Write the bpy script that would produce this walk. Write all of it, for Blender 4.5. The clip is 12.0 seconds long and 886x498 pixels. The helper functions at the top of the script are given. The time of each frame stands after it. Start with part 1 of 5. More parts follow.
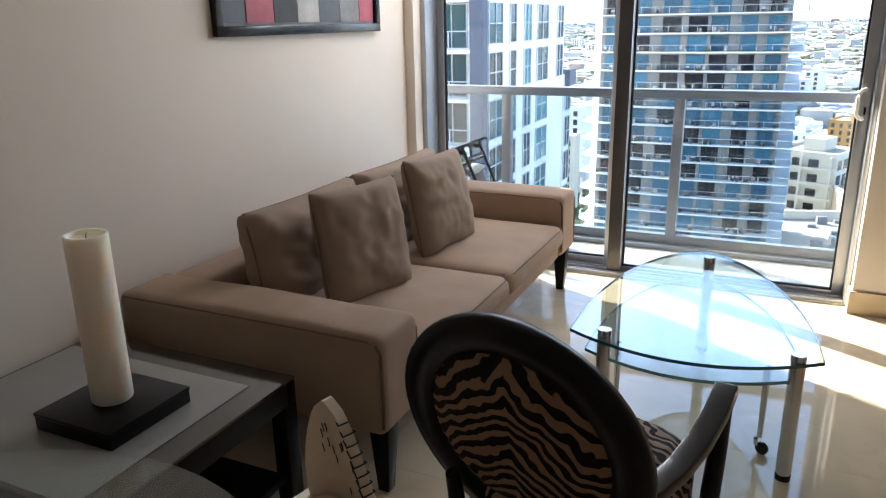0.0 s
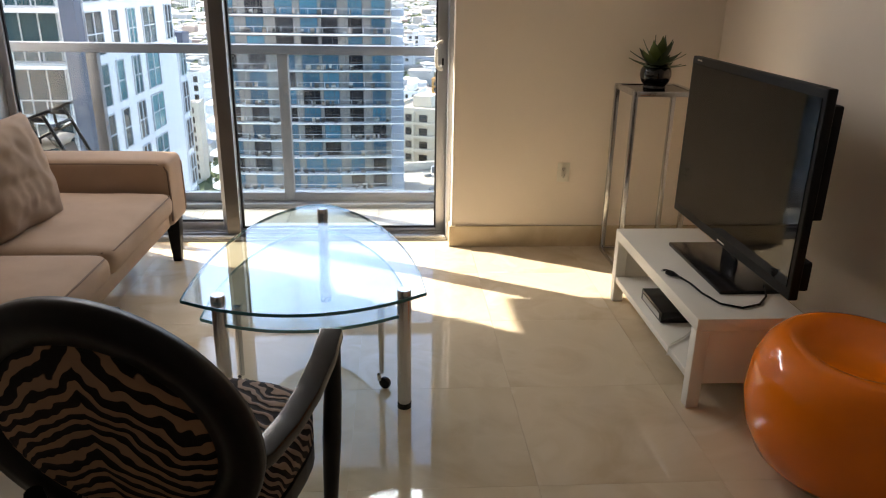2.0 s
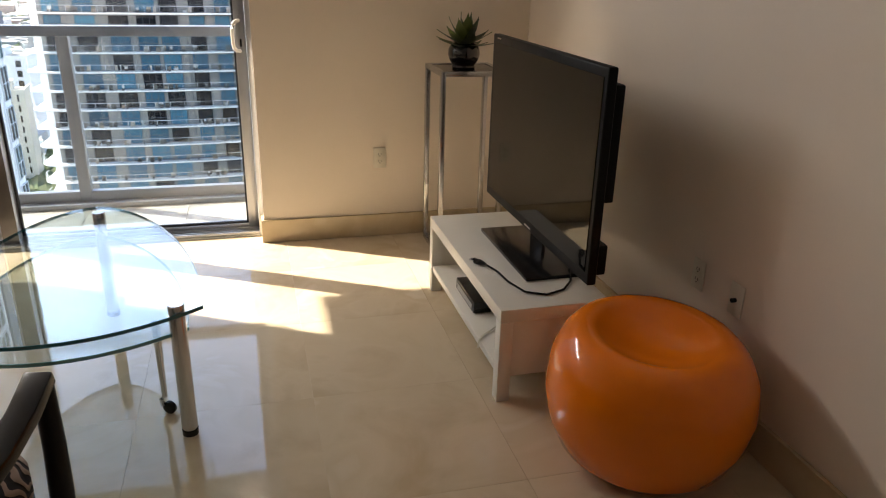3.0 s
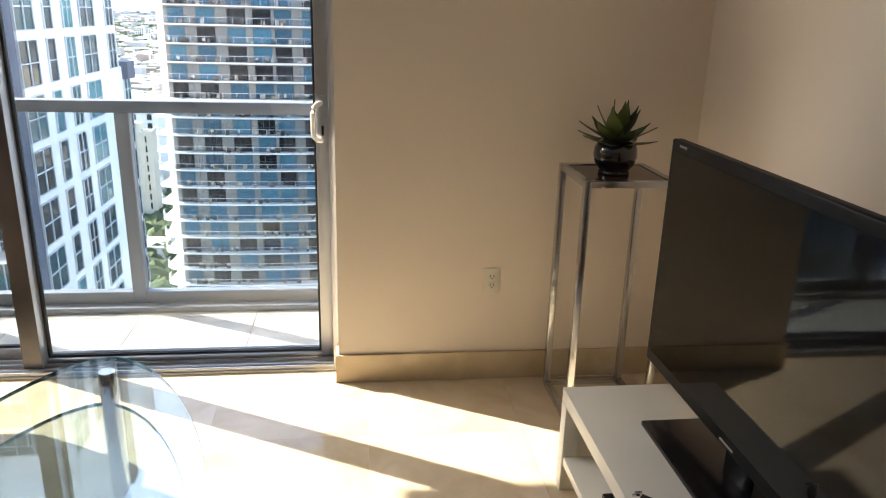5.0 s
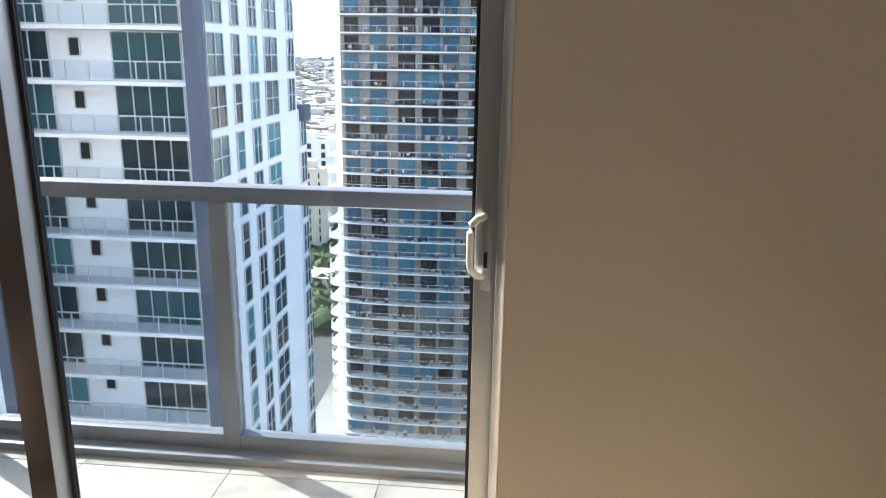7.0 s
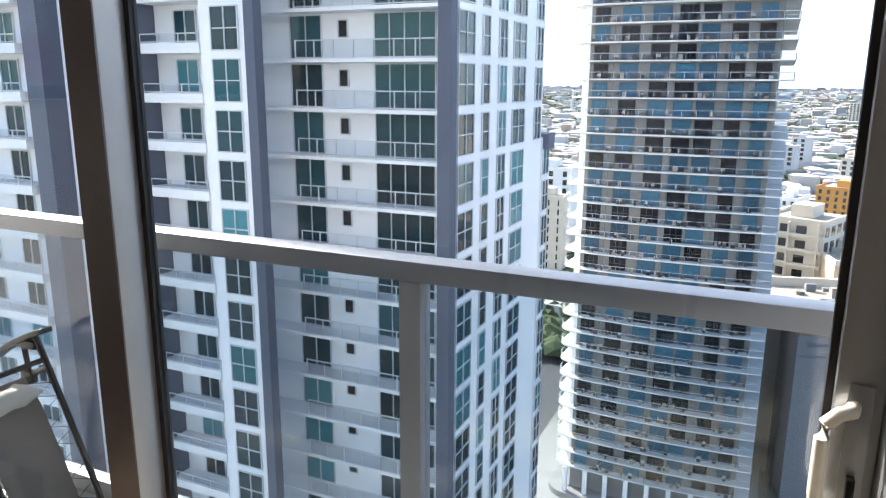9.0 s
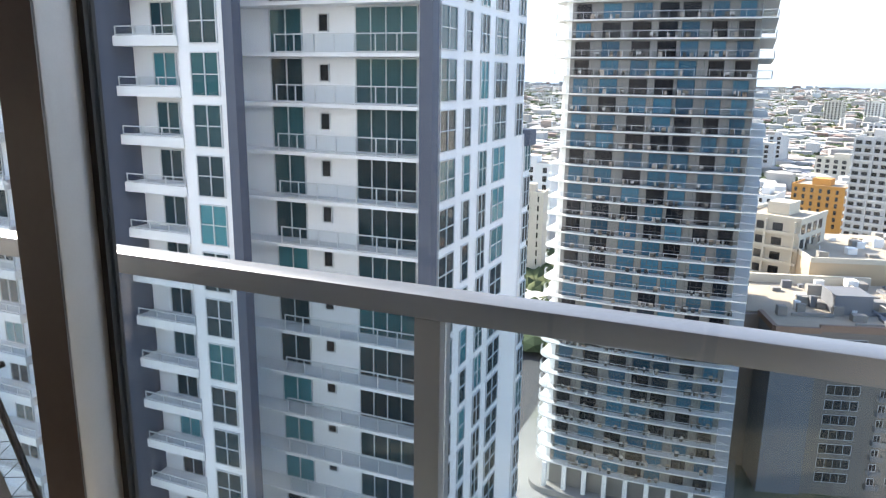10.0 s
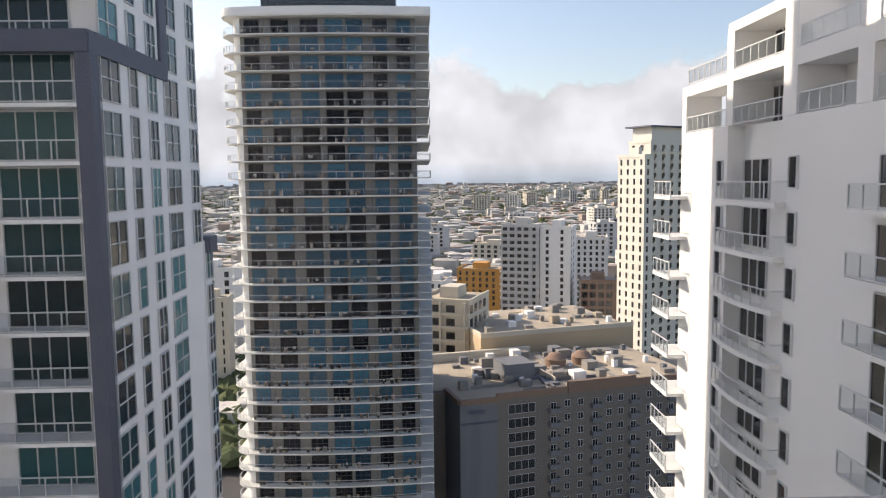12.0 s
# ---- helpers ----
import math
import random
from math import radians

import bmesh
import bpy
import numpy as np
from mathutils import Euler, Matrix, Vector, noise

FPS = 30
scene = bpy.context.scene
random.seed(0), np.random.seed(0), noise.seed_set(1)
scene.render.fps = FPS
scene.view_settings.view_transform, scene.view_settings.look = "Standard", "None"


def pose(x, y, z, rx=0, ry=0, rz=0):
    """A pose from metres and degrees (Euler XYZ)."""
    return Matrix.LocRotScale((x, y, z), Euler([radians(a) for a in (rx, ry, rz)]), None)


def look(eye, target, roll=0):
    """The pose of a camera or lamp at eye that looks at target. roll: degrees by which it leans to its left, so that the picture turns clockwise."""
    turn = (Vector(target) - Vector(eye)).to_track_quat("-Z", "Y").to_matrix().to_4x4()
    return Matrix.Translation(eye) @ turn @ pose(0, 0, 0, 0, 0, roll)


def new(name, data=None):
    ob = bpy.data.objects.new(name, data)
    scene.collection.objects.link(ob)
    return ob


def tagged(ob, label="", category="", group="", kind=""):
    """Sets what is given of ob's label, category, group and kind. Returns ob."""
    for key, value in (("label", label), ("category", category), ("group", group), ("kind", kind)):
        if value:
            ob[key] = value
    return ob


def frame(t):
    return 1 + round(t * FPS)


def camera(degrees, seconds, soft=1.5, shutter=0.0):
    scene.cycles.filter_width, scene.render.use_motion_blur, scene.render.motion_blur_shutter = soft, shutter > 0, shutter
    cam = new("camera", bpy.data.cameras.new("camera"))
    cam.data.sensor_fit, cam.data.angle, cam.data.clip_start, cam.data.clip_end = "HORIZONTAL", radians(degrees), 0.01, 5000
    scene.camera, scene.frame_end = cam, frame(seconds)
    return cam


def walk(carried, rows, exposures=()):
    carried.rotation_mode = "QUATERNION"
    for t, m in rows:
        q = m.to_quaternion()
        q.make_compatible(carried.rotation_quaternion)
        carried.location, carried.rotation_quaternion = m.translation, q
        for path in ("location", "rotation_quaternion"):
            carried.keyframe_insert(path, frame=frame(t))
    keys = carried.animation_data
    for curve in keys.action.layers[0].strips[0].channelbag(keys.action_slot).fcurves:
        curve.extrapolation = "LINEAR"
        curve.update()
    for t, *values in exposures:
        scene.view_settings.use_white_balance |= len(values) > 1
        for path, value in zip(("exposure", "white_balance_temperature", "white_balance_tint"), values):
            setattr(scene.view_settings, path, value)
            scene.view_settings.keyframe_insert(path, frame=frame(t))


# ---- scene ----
cam = camera(62.5, 12.0, soft=1.1)
PATH = [
    (0, (-0.025, 0.233, 1.578), (-0.836, 1.961, 0.983), -1.1),
    (0.5, (-0.014, 0.342, 1.523), (-0.744, 2.104, 0.922), -1.1),
    (1, (-0.013, 0.343, 1.537), (-0.525, 2.17, 0.903), -0.9),
    (1.5, (0.026, 0.358, 1.522), (-0.155, 2.237, 0.862), 0.2),
    (2, (0.079, 0.357, 1.516), (0.206, 2.231, 0.831), 1.0),
    (2.5, (0.218, 0.386, 1.512), (0.62, 2.207, 0.79), 1.2),
    (2.7, (0.29, 0.441, 1.5), (0.754, 2.244, 0.77), 1.0),
    (4.3, (0.518, 1.169, 1.552), (1.033, 2.96, 0.825), 2.0),
    (4.5, (0.533, 1.304, 1.528), (0.952, 3.139, 0.85), 1.8),
    (5, (0.489, 1.628, 1.559), (0.727, 3.518, 0.948), 1.6),
    (5.5, (0.435, 1.972, 1.574), (0.605, 3.87, 0.965), 1.0),
    (6, (0.445, 2.312, 1.563), (0.478, 4.231, 1.0), 0.8),
    (6.5, (0.447, 2.618, 1.572), (0.302, 4.534, 1.018), 0.5),
    (7, (0.422, 2.937, 1.59), (0.236, 4.861, 1.076), 0.9),
    (7.5, (0.459, 3.183, 1.592), (0.133, 5.096, 1.108), 0.6),
    (7.7, (0.49, 3.285, 1.599), (0.047, 5.185, 1.158), 0.6),
    (9.3, (0.163, 3.81, 1.601), (-0.654, 5.578, 1.147), 0.3),
    (9.5, (0.128, 3.847, 1.62), (-0.69, 5.615, 1.165), 0.3),
    (10, (-0.008, 4.01, 1.613), (-0.762, 5.804, 1.153), 0.8),
    (10.5, (-0.114, 4.063, 1.665), (-0.569, 5.961, 1.228), 2.0),
    (11, (-0.238, 4.13, 1.714), (-0.539, 6.071, 1.338), 1.6),
    (11.2, (-0.293, 4.182, 1.745), (-0.526, 6.145, 1.441), 0.8),
    (11.4, (-0.328, 4.151, 1.8), (-0.495, 6.131, 1.574), 0.2),
    (11.5, (-0.333, 4.143, 1.806), (-0.479, 6.126, 1.598), -0.0),
    (12, (-0.346, 4.122, 1.8), (-0.284, 6.112, 1.608), -0.6),
]
walk(cam, [(t, look(eye, target, roll)) for t, eye, target, roll in PATH],
     exposures=[(0.0, 2.66, 6000, 11), (0.5, 2.50, 6150, 11), (1.5, 2.47, 6350, 12), (2.5, 2.52, 6850, 16), (5.0, 2.62, 6550, 13), (6.5, 2.2, 6200, 12), (7.5, 2.05, 6250, 14),
                (9.5, 1.82, 6300, 14), (10.0, 1.72, 6500, 14), (10.5, 1.50, 6750, 15), (11.0, 1.12, 7000, 17), (11.5, 0.85, 7350, 19), (12.0, 0.62, 7300, 21)])

# ---- light ----
SUN_EL, SUN_AZ = 31.0, -61.0          # degrees: height, and turn from straight ahead (negative: to the left)
world = bpy.data.worlds.new("world")
scene.world = world
world.use_nodes = True
wn = world.node_tree
sky = wn.nodes.new("ShaderNodeTexSky")
sky.sky_type = "NISHITA"
sky.sun_disc = False
sky.sun_elevation, sky.sun_rotation = radians(SUN_EL), radians(SUN_AZ)
sky.air_density, sky.dust_density, sky.ozone_density = 1.0, 1.5, 1.0
wn.links.new(sky.outputs[0], wn.nodes["Background"].inputs[0])
wn.nodes["Background"].inputs[1].default_value = 0.15
sun = new("sun", bpy.data.lights.new("sun", "SUN"))
sun.data.energy, sun.data.angle, sun.data.color = 4.6, radians(0.5), (1.0, 0.89, 0.73)
e, a = radians(SUN_EL), radians(SUN_AZ)
sun.matrix_world = look((0, 0, 50), (-math.sin(a) * math.cos(e), -math.cos(a) * math.cos(e), 50 - math.sin(e)))

# the sky's light through the head of the door opening
lamp = new("window_light", bpy.data.lights.new("window_light", "AREA"))
lamp.data.shape, lamp.data.size, lamp.data.size_y, lamp.data.energy, lamp.data.color = "RECTANGLE", 2.4, 0.16, 7.0, (1.0, 0.98, 0.96)
lamp.matrix_world = look((-0.92, 4.84, 2.27), (-0.5, 2.2, 0.9))


# ---- materials ----
def mat(name, color, rough=0.5, metal=0.0, vary=0.12, scale=6.0, bump=0.0, bscale=80.0, spec=0.5, rnd=0.0, stretch=(1, 1, 1), coat=0.0, island=0.0):
    """A plain surface with soft stains at one scale and grain at another."""
    m = bpy.data.materials.new(name)
    m.use_nodes = True
    n, l = m.node_tree.nodes, m.node_tree.links
    p = n["Principled BSDF"]
    p.inputs["Roughness"].default_value, p.inputs["Metallic"].default_value = rough, metal
    p.inputs["Specular IOR Level"].default_value, p.inputs["Coat Weight"].default_value = spec, coat
    tc, mp = n.new("ShaderNodeTexCoord"), n.new("ShaderNodeMapping")
    mp.inputs["Scale"].default_value = stretch
    l.new(tc.outputs["Object"], mp.inputs[0])
    big, fine = n.new("ShaderNodeTexNoise"), n.new("ShaderNodeTexNoise")
    big.inputs["Scale"].default_value, big.inputs["Detail"].default_value = scale, 5
    fine.inputs["Scale"].default_value, fine.inputs["Detail"].default_value = bscale, 3
    l.new(mp.outputs[0], big.inputs[0]), l.new(mp.outputs[0], fine.inputs[0])
    add = n.new("ShaderNodeMath")
    add.operation = "MULTIPLY_ADD"
    add.inputs[1].default_value = 0.3
    l.new(fine.outputs[0], add.inputs[0]), l.new(big.outputs[0], add.inputs[2])
    rng = n.new("ShaderNodeMapRange")
    rng.inputs[1].default_value, rng.inputs[2].default_value = 0.35, 0.95
    rng.inputs[3].default_value, rng.inputs[4].default_value = 1 - vary, 1 + vary
    l.new(add.outputs[0], rng.inputs[0])
    value = rng.outputs[0]
    for amount, source in ((rnd, "ShaderNodeObjectInfo"), (island, "ShaderNodeNewGeometry")):
        if amount:
            src, r2, mul = n.new(source), n.new("ShaderNodeMapRange"), n.new("ShaderNodeMath")
            r2.inputs[3].default_value, r2.inputs[4].default_value = 1 - amount, 1 + amount
            l.new(src.outputs["Random" if source == "ShaderNodeObjectInfo" else "Random Per Island"], r2.inputs[0])
            mul.operation = "MULTIPLY"
            l.new(value, mul.inputs[0]), l.new(r2.outputs[0], mul.inputs[1])
            value = mul.outputs[0]
    vm = n.new("ShaderNodeVectorMath")
    vm.operation = "SCALE"
    vm.inputs[0].default_value = color
    l.new(value, vm.inputs["Scale"])
    l.new(vm.outputs[0], p.inputs["Base Color"])
    if bump:
        b = n.new("ShaderNodeBump")
        b.inputs["Strength"].default_value, b.inputs["Distance"].default_value = bump, 0.004
        l.new(fine.outputs[0], b.inputs["Height"]), l.new(b.outputs[0], p.inputs["Normal"])
    return m


def glass(name, tint, gloss=0.02, ior=1.5):
    """A clear pane: sees through, mirrors by Fresnel."""
    m = bpy.data.materials.new(name)
    m.use_nodes = True
    n, l = m.node_tree.nodes, m.node_tree.links
    n.remove(n["Principled BSDF"])
    tr, gl, mix, lw, pw, ma = (n.new("ShaderNode" + k) for k in ("BsdfTransparent", "BsdfGlossy", "MixShader", "LayerWeight", "Math", "Math"))
    tr.inputs[0].default_value = (*tint, 1)
    gl.inputs["Roughness"].default_value = gloss
    lw.inputs[0].default_value = 0.5
    f0 = ((ior - 1) / (ior + 1)) ** 2
    pw.operation, ma.operation = "POWER", "MULTIPLY_ADD"
    pw.inputs[1].default_value, ma.inputs[1].default_value, ma.inputs[2].default_value = 5.0, 1 - f0, f0
    l.new(lw.outputs["Facing"], pw.inputs[0]), l.new(pw.outputs[0], ma.inputs[0]), l.new(ma.outputs[0], mix.inputs[0])
    l.new(tr.outputs[0], mix.inputs[1]), l.new(gl.outputs[0], mix.inputs[2])
    l.new(mix.outputs[0], n["Material Output"].inputs[0])
    return m


def ramped(name, stops, rough=0.5, source="noise", scale=4.0, spec=0.5, interp="LINEAR", detail=6.0, distort=0.0, bump=0.0, metal=0.0):
    """A surface whose colour runs through stops by a noise, or by the object's or island's own random value."""
    m = bpy.data.materials.new(name)
    m.use_nodes = True
    n, l = m.node_tree.nodes, m.node_tree.links
    p, ramp = n["Principled BSDF"], n.new("ShaderNodeValToRGB")
    p.inputs["Roughness"].default_value, p.inputs["Specular IOR Level"].default_value = rough, spec
    p.inputs["Metallic"].default_value = metal
    ramp.color_ramp.interpolation = interp
    while len(ramp.color_ramp.elements) < len(stops):
        ramp.color_ramp.elements.new(0.5)
    for el, (pos, c) in zip(ramp.color_ramp.elements, stops):
        el.position, el.color = pos, (*c, 1)
    if source == "noise":
        tc, t = n.new("ShaderNodeTexCoord"), n.new("ShaderNodeTexNoise")
        t.inputs["Scale"].default_value, t.inputs["Detail"].default_value, t.inputs["Distortion"].default_value = scale, detail, distort
        oi, sh = n.new("ShaderNodeObjectInfo"), n.new("ShaderNodeVectorMath")
        sh.operation = "MULTIPLY_ADD"                          # each tile is cut from another part of the stone
        sh.inputs[1].default_value = (37.0, 53.0, 11.0)
        l.new(oi.outputs["Random"], sh.inputs[0]), l.new(tc.outputs["Object"], sh.inputs[2]), l.new(sh.outputs[0], t.inputs[0])
        out = t.outputs[0]
        if bump:
            b = n.new("ShaderNodeBump")
            b.inputs["Strength"].default_value = bump
            l.new(out, b.inputs["Height"]), l.new(b.outputs[0], p.inputs["Normal"])
    elif source == "object":
        out = n.new("ShaderNodeObjectInfo").outputs["Random"]
    else:
        out = n.new("ShaderNodeNewGeometry").outputs["Random Per Island"]
    l.new(out, ramp.inputs[0]), l.new(ramp.outputs[0], p.inputs["Base Color"])
    return m


def zebra_material(name, tan, black, freq=124.0):
    """Chevron zebra stripes that mirror about the middle line."""
    m = bpy.data.materials.new(name)
    m.use_nodes = True
    n, l = m.node_tree.nodes, m.node_tree.links
    p = n["Principled BSDF"]
    p.inputs["Roughness"].default_value, p.inputs["Specular IOR Level"].default_value = 0.85, 0.2
    tc, sp, ab, ns = (n.new("ShaderNode" + k) for k in ("TexCoord", "SeparateXYZ", "Math", "TexNoise"))
    ab.operation = "ABSOLUTE"
    l.new(tc.outputs["Object"], sp.inputs[0]), l.new(sp.outputs[0], ab.inputs[0])
    ns.inputs["Scale"].default_value, ns.inputs["Detail"].default_value = 9.0, 2.0
    l.new(tc.outputs["Object"], ns.inputs[0])
    yz = n.new("ShaderNodeMath")
    yz.operation = "ADD"
    l.new(sp.outputs[1], yz.inputs[0]), l.new(sp.outputs[2], yz.inputs[1])
    k1 = n.new("ShaderNodeMath")
    k1.operation = "MULTIPLY_ADD"
    k1.inputs[1].default_value = 0.7
    l.new(ab.outputs[0], k1.inputs[0]), l.new(yz.outputs[0], k1.inputs[2])
    k2 = n.new("ShaderNodeMath")
    k2.operation = "MULTIPLY_ADD"
    k2.inputs[1].default_value = 0.12
    l.new(ns.outputs[0], k2.inputs[0]), l.new(k1.outputs[0], k2.inputs[2])
    fr = n.new("ShaderNodeMath")
    fr.operation = "MULTIPLY"
    fr.inputs[1].default_value = freq
    l.new(k2.outputs[0], fr.inputs[0])
    sn = n.new("ShaderNodeMath")
    sn.operation = "SINE"
    l.new(fr.outputs[0], sn.inputs[0])
    ramp = n.new("ShaderNodeValToRGB")
    ramp.color_ramp.elements[0].position, ramp.color_ramp.elements[0].color = 0.0, (*black, 1)
    ramp.color_ramp.elements[1].position, ramp.color_ramp.elements[1].color = 0.18, (*tan, 1)
    l.new(sn.outputs[0], ramp.inputs[0]), l.new(ramp.outputs[0], p.inputs["Base Color"])
    b = n.new("ShaderNodeBump")
    b.inputs["Strength"].default_value, b.inputs["Distance"].default_value = 0.4, 0.004
    l.new(sn.outputs[0], b.inputs["Height"]), l.new(b.outputs[0], p.inputs["Normal"])
    return m


WALL = mat("wall_paint", (0.80, 0.705, 0.60), 0.55, vary=0.03, scale=1.5, bump=0.06, bscale=140)
CEIL = mat("ceiling_paint", (0.8, 0.79, 0.77), 0.8, vary=0.03)
MARBLE = ramped("cream_marble", [(0.3, (0.52, 0.41, 0.27)), (0.5, (0.64, 0.53, 0.38)), (0.62, (0.61, 0.50, 0.35)), (0.72, (0.70, 0.60, 0.46))], 0.045, scale=2.6, detail=8, distort=0.8, spec=0.6)
BASE = ramped("travertine", [(0.3, (0.52, 0.40, 0.25)), (0.55, (0.62, 0.50, 0.33)), (0.75, (0.68, 0.57, 0.41))], 0.2, scale=5, distort=0.5)
GROUT = mat("grout", (0.60, 0.50, 0.36), 0.3)
PAVER = ramped("balcony_stone", [(0.3, (0.27, 0.25, 0.22)), (0.5, (0.40, 0.38, 0.34)), (0.75, (0.46, 0.44, 0.40))], 0.5, scale=4, detail=9, distort=0.7)
ALU = mat("brushed_aluminium", (0.44, 0.445, 0.46), 0.38, 0.75, vary=0.06, scale=9, bump=0.03, bscale=220)
POSTM = mat("pale_grey_metal", (0.21, 0.22, 0.245), 0.42, 0.3, vary=0.06, scale=5)
RAILM = mat("grey_painted_metal", (0.17, 0.19, 0.23), 0.42, 0.3, vary=0.06, scale=5)
GASKET = mat("black_rubber", (0.012, 0.012, 0.014), 0.6)
PANE = glass("window_glass", (0.93, 0.96, 0.97))
RAILGLASS = glass("rail_glass", (0.84, 0.89, 0.92))
TGLASS = glass("table_glass", (0.86, 0.915, 0.925), 0.01, 1.9)
TEDGE = mat("glass_edge", (0.02, 0.11, 0.12), 0.08, vary=0.1, spec=0.8)
TEDGE2 = mat("pale_glass_edge", (0.16, 0.36, 0.34), 0.1, vary=0.1, spec=0.8)
CHROME = mat("satin_chrome", (0.62, 0.63, 0.65), 0.25, 1.0, vary=0.05)
FABRIC = mat("taupe_fabric", (0.385, 0.272, 0.194), 0.92, vary=0.10, scale=7, bump=0.35, bscale=420, spec=0.2)
FABRIC2 = mat("pillow_fabric", (0.32, 0.235, 0.175), 0.92, vary=0.06, scale=9, bump=0.35, bscale=420, spec=0.2)
PIPING = mat("piping_fabric", (0.19, 0.128, 0.09), 0.9, vary=0.1)
DARKWOOD = mat("espresso_wood", (0.007, 0.006, 0.0065), 0.34, vary=0.25, scale=5, stretch=(1, 1, 8), bump=0.05, spec=0.2)
ARMWOOD = mat("polished_black_wood", (0.008, 0.008, 0.01), 0.24, vary=0.15, scale=5, spec=0.4, coat=0.1)
ZEBRA = zebra_material("zebra_fabric", (0.27, 0.158, 0.094), (0.012, 0.009, 0.008), 158.0)
ZEBRA2 = zebra_material("zebra_seat_fabric", (0.27, 0.19, 0.14), (0.014, 0.010, 0.009), 215.0)
WHITEFURN = mat("white_lacquer", (0.80, 0.77, 0.70), 0.35, vary=0.03, scale=3)
BLACKPL = mat("black_plastic", (0.010, 0.010, 0.011), 0.22, vary=0.1, spec=0.3, coat=0.1)
TVBLACK = mat("matt_black_plastic", (0.007, 0.007, 0.0075), 0.42, vary=0.1, spec=0.12)
SCREEN = mat("tv_screen", (0.007, 0.0065, 0.006), 0.045, vary=0.02, spec=0.16)
ORANGE = mat("orange_gloss_plastic", (0.90, 0.205, 0.0015), 0.14, vary=0.03, scale=4, coat=0.4, spec=0.35)
CANDLE = mat("ivory_wax", (0.92, 0.83, 0.70), 0.5, vary=0.04)
wax = CANDLE.node_tree.nodes["Principled BSDF"]
wax.inputs["Subsurface Weight"].default_value, wax.inputs["Subsurface Scale"].default_value = 0.7, 0.05
wax.inputs["Subsurface Radius"].default_value = (1.0, 0.7, 0.45)
LEAF = ramped("succulent_leaf", [(0.0, (0.025, 0.05, 0.016)), (0.5, (0.05, 0.09, 0.022)), (1.0, (0.15, 0.18, 0.04))], 0.45, source="object")
POT = mat("black_glazed_ceramic", (0.006, 0.006, 0.008), 0.07, vary=0.05, coat=0.6)
PLATE = mat("ivory_plastic", (0.72, 0.68, 0.58), 0.35, vary=0.02)
SLOT = mat("slot_dark", (0.03, 0.025, 0.02), 0.6)
WOVEN = mat("white_leatherette", (0.86, 0.72, 0.55), 0.5, vary=0.08, scale=14, bump=0.1, bscale=60)
PILLOWG = mat("pale_pillow_fabric", (0.46, 0.43, 0.38), 0.85, vary=0.1)
SLING = mat("sling_mesh", (0.15, 0.13, 0.11), 0.8, vary=0.08, bump=0.2, bscale=300)
CANVAS = [mat("canvas_" + k, c, 0.7, vary=0.3, scale=9, bump=0.3, bscale=60) for k, c in
          (("charcoal", (0.05, 0.05, 0.055)), ("rose", (0.42, 0.10, 0.13)), ("grey", (0.25, 0.24, 0.24)), ("pale", (0.5, 0.48, 0.47)), ("slate", (0.12, 0.13, 0.15)))]


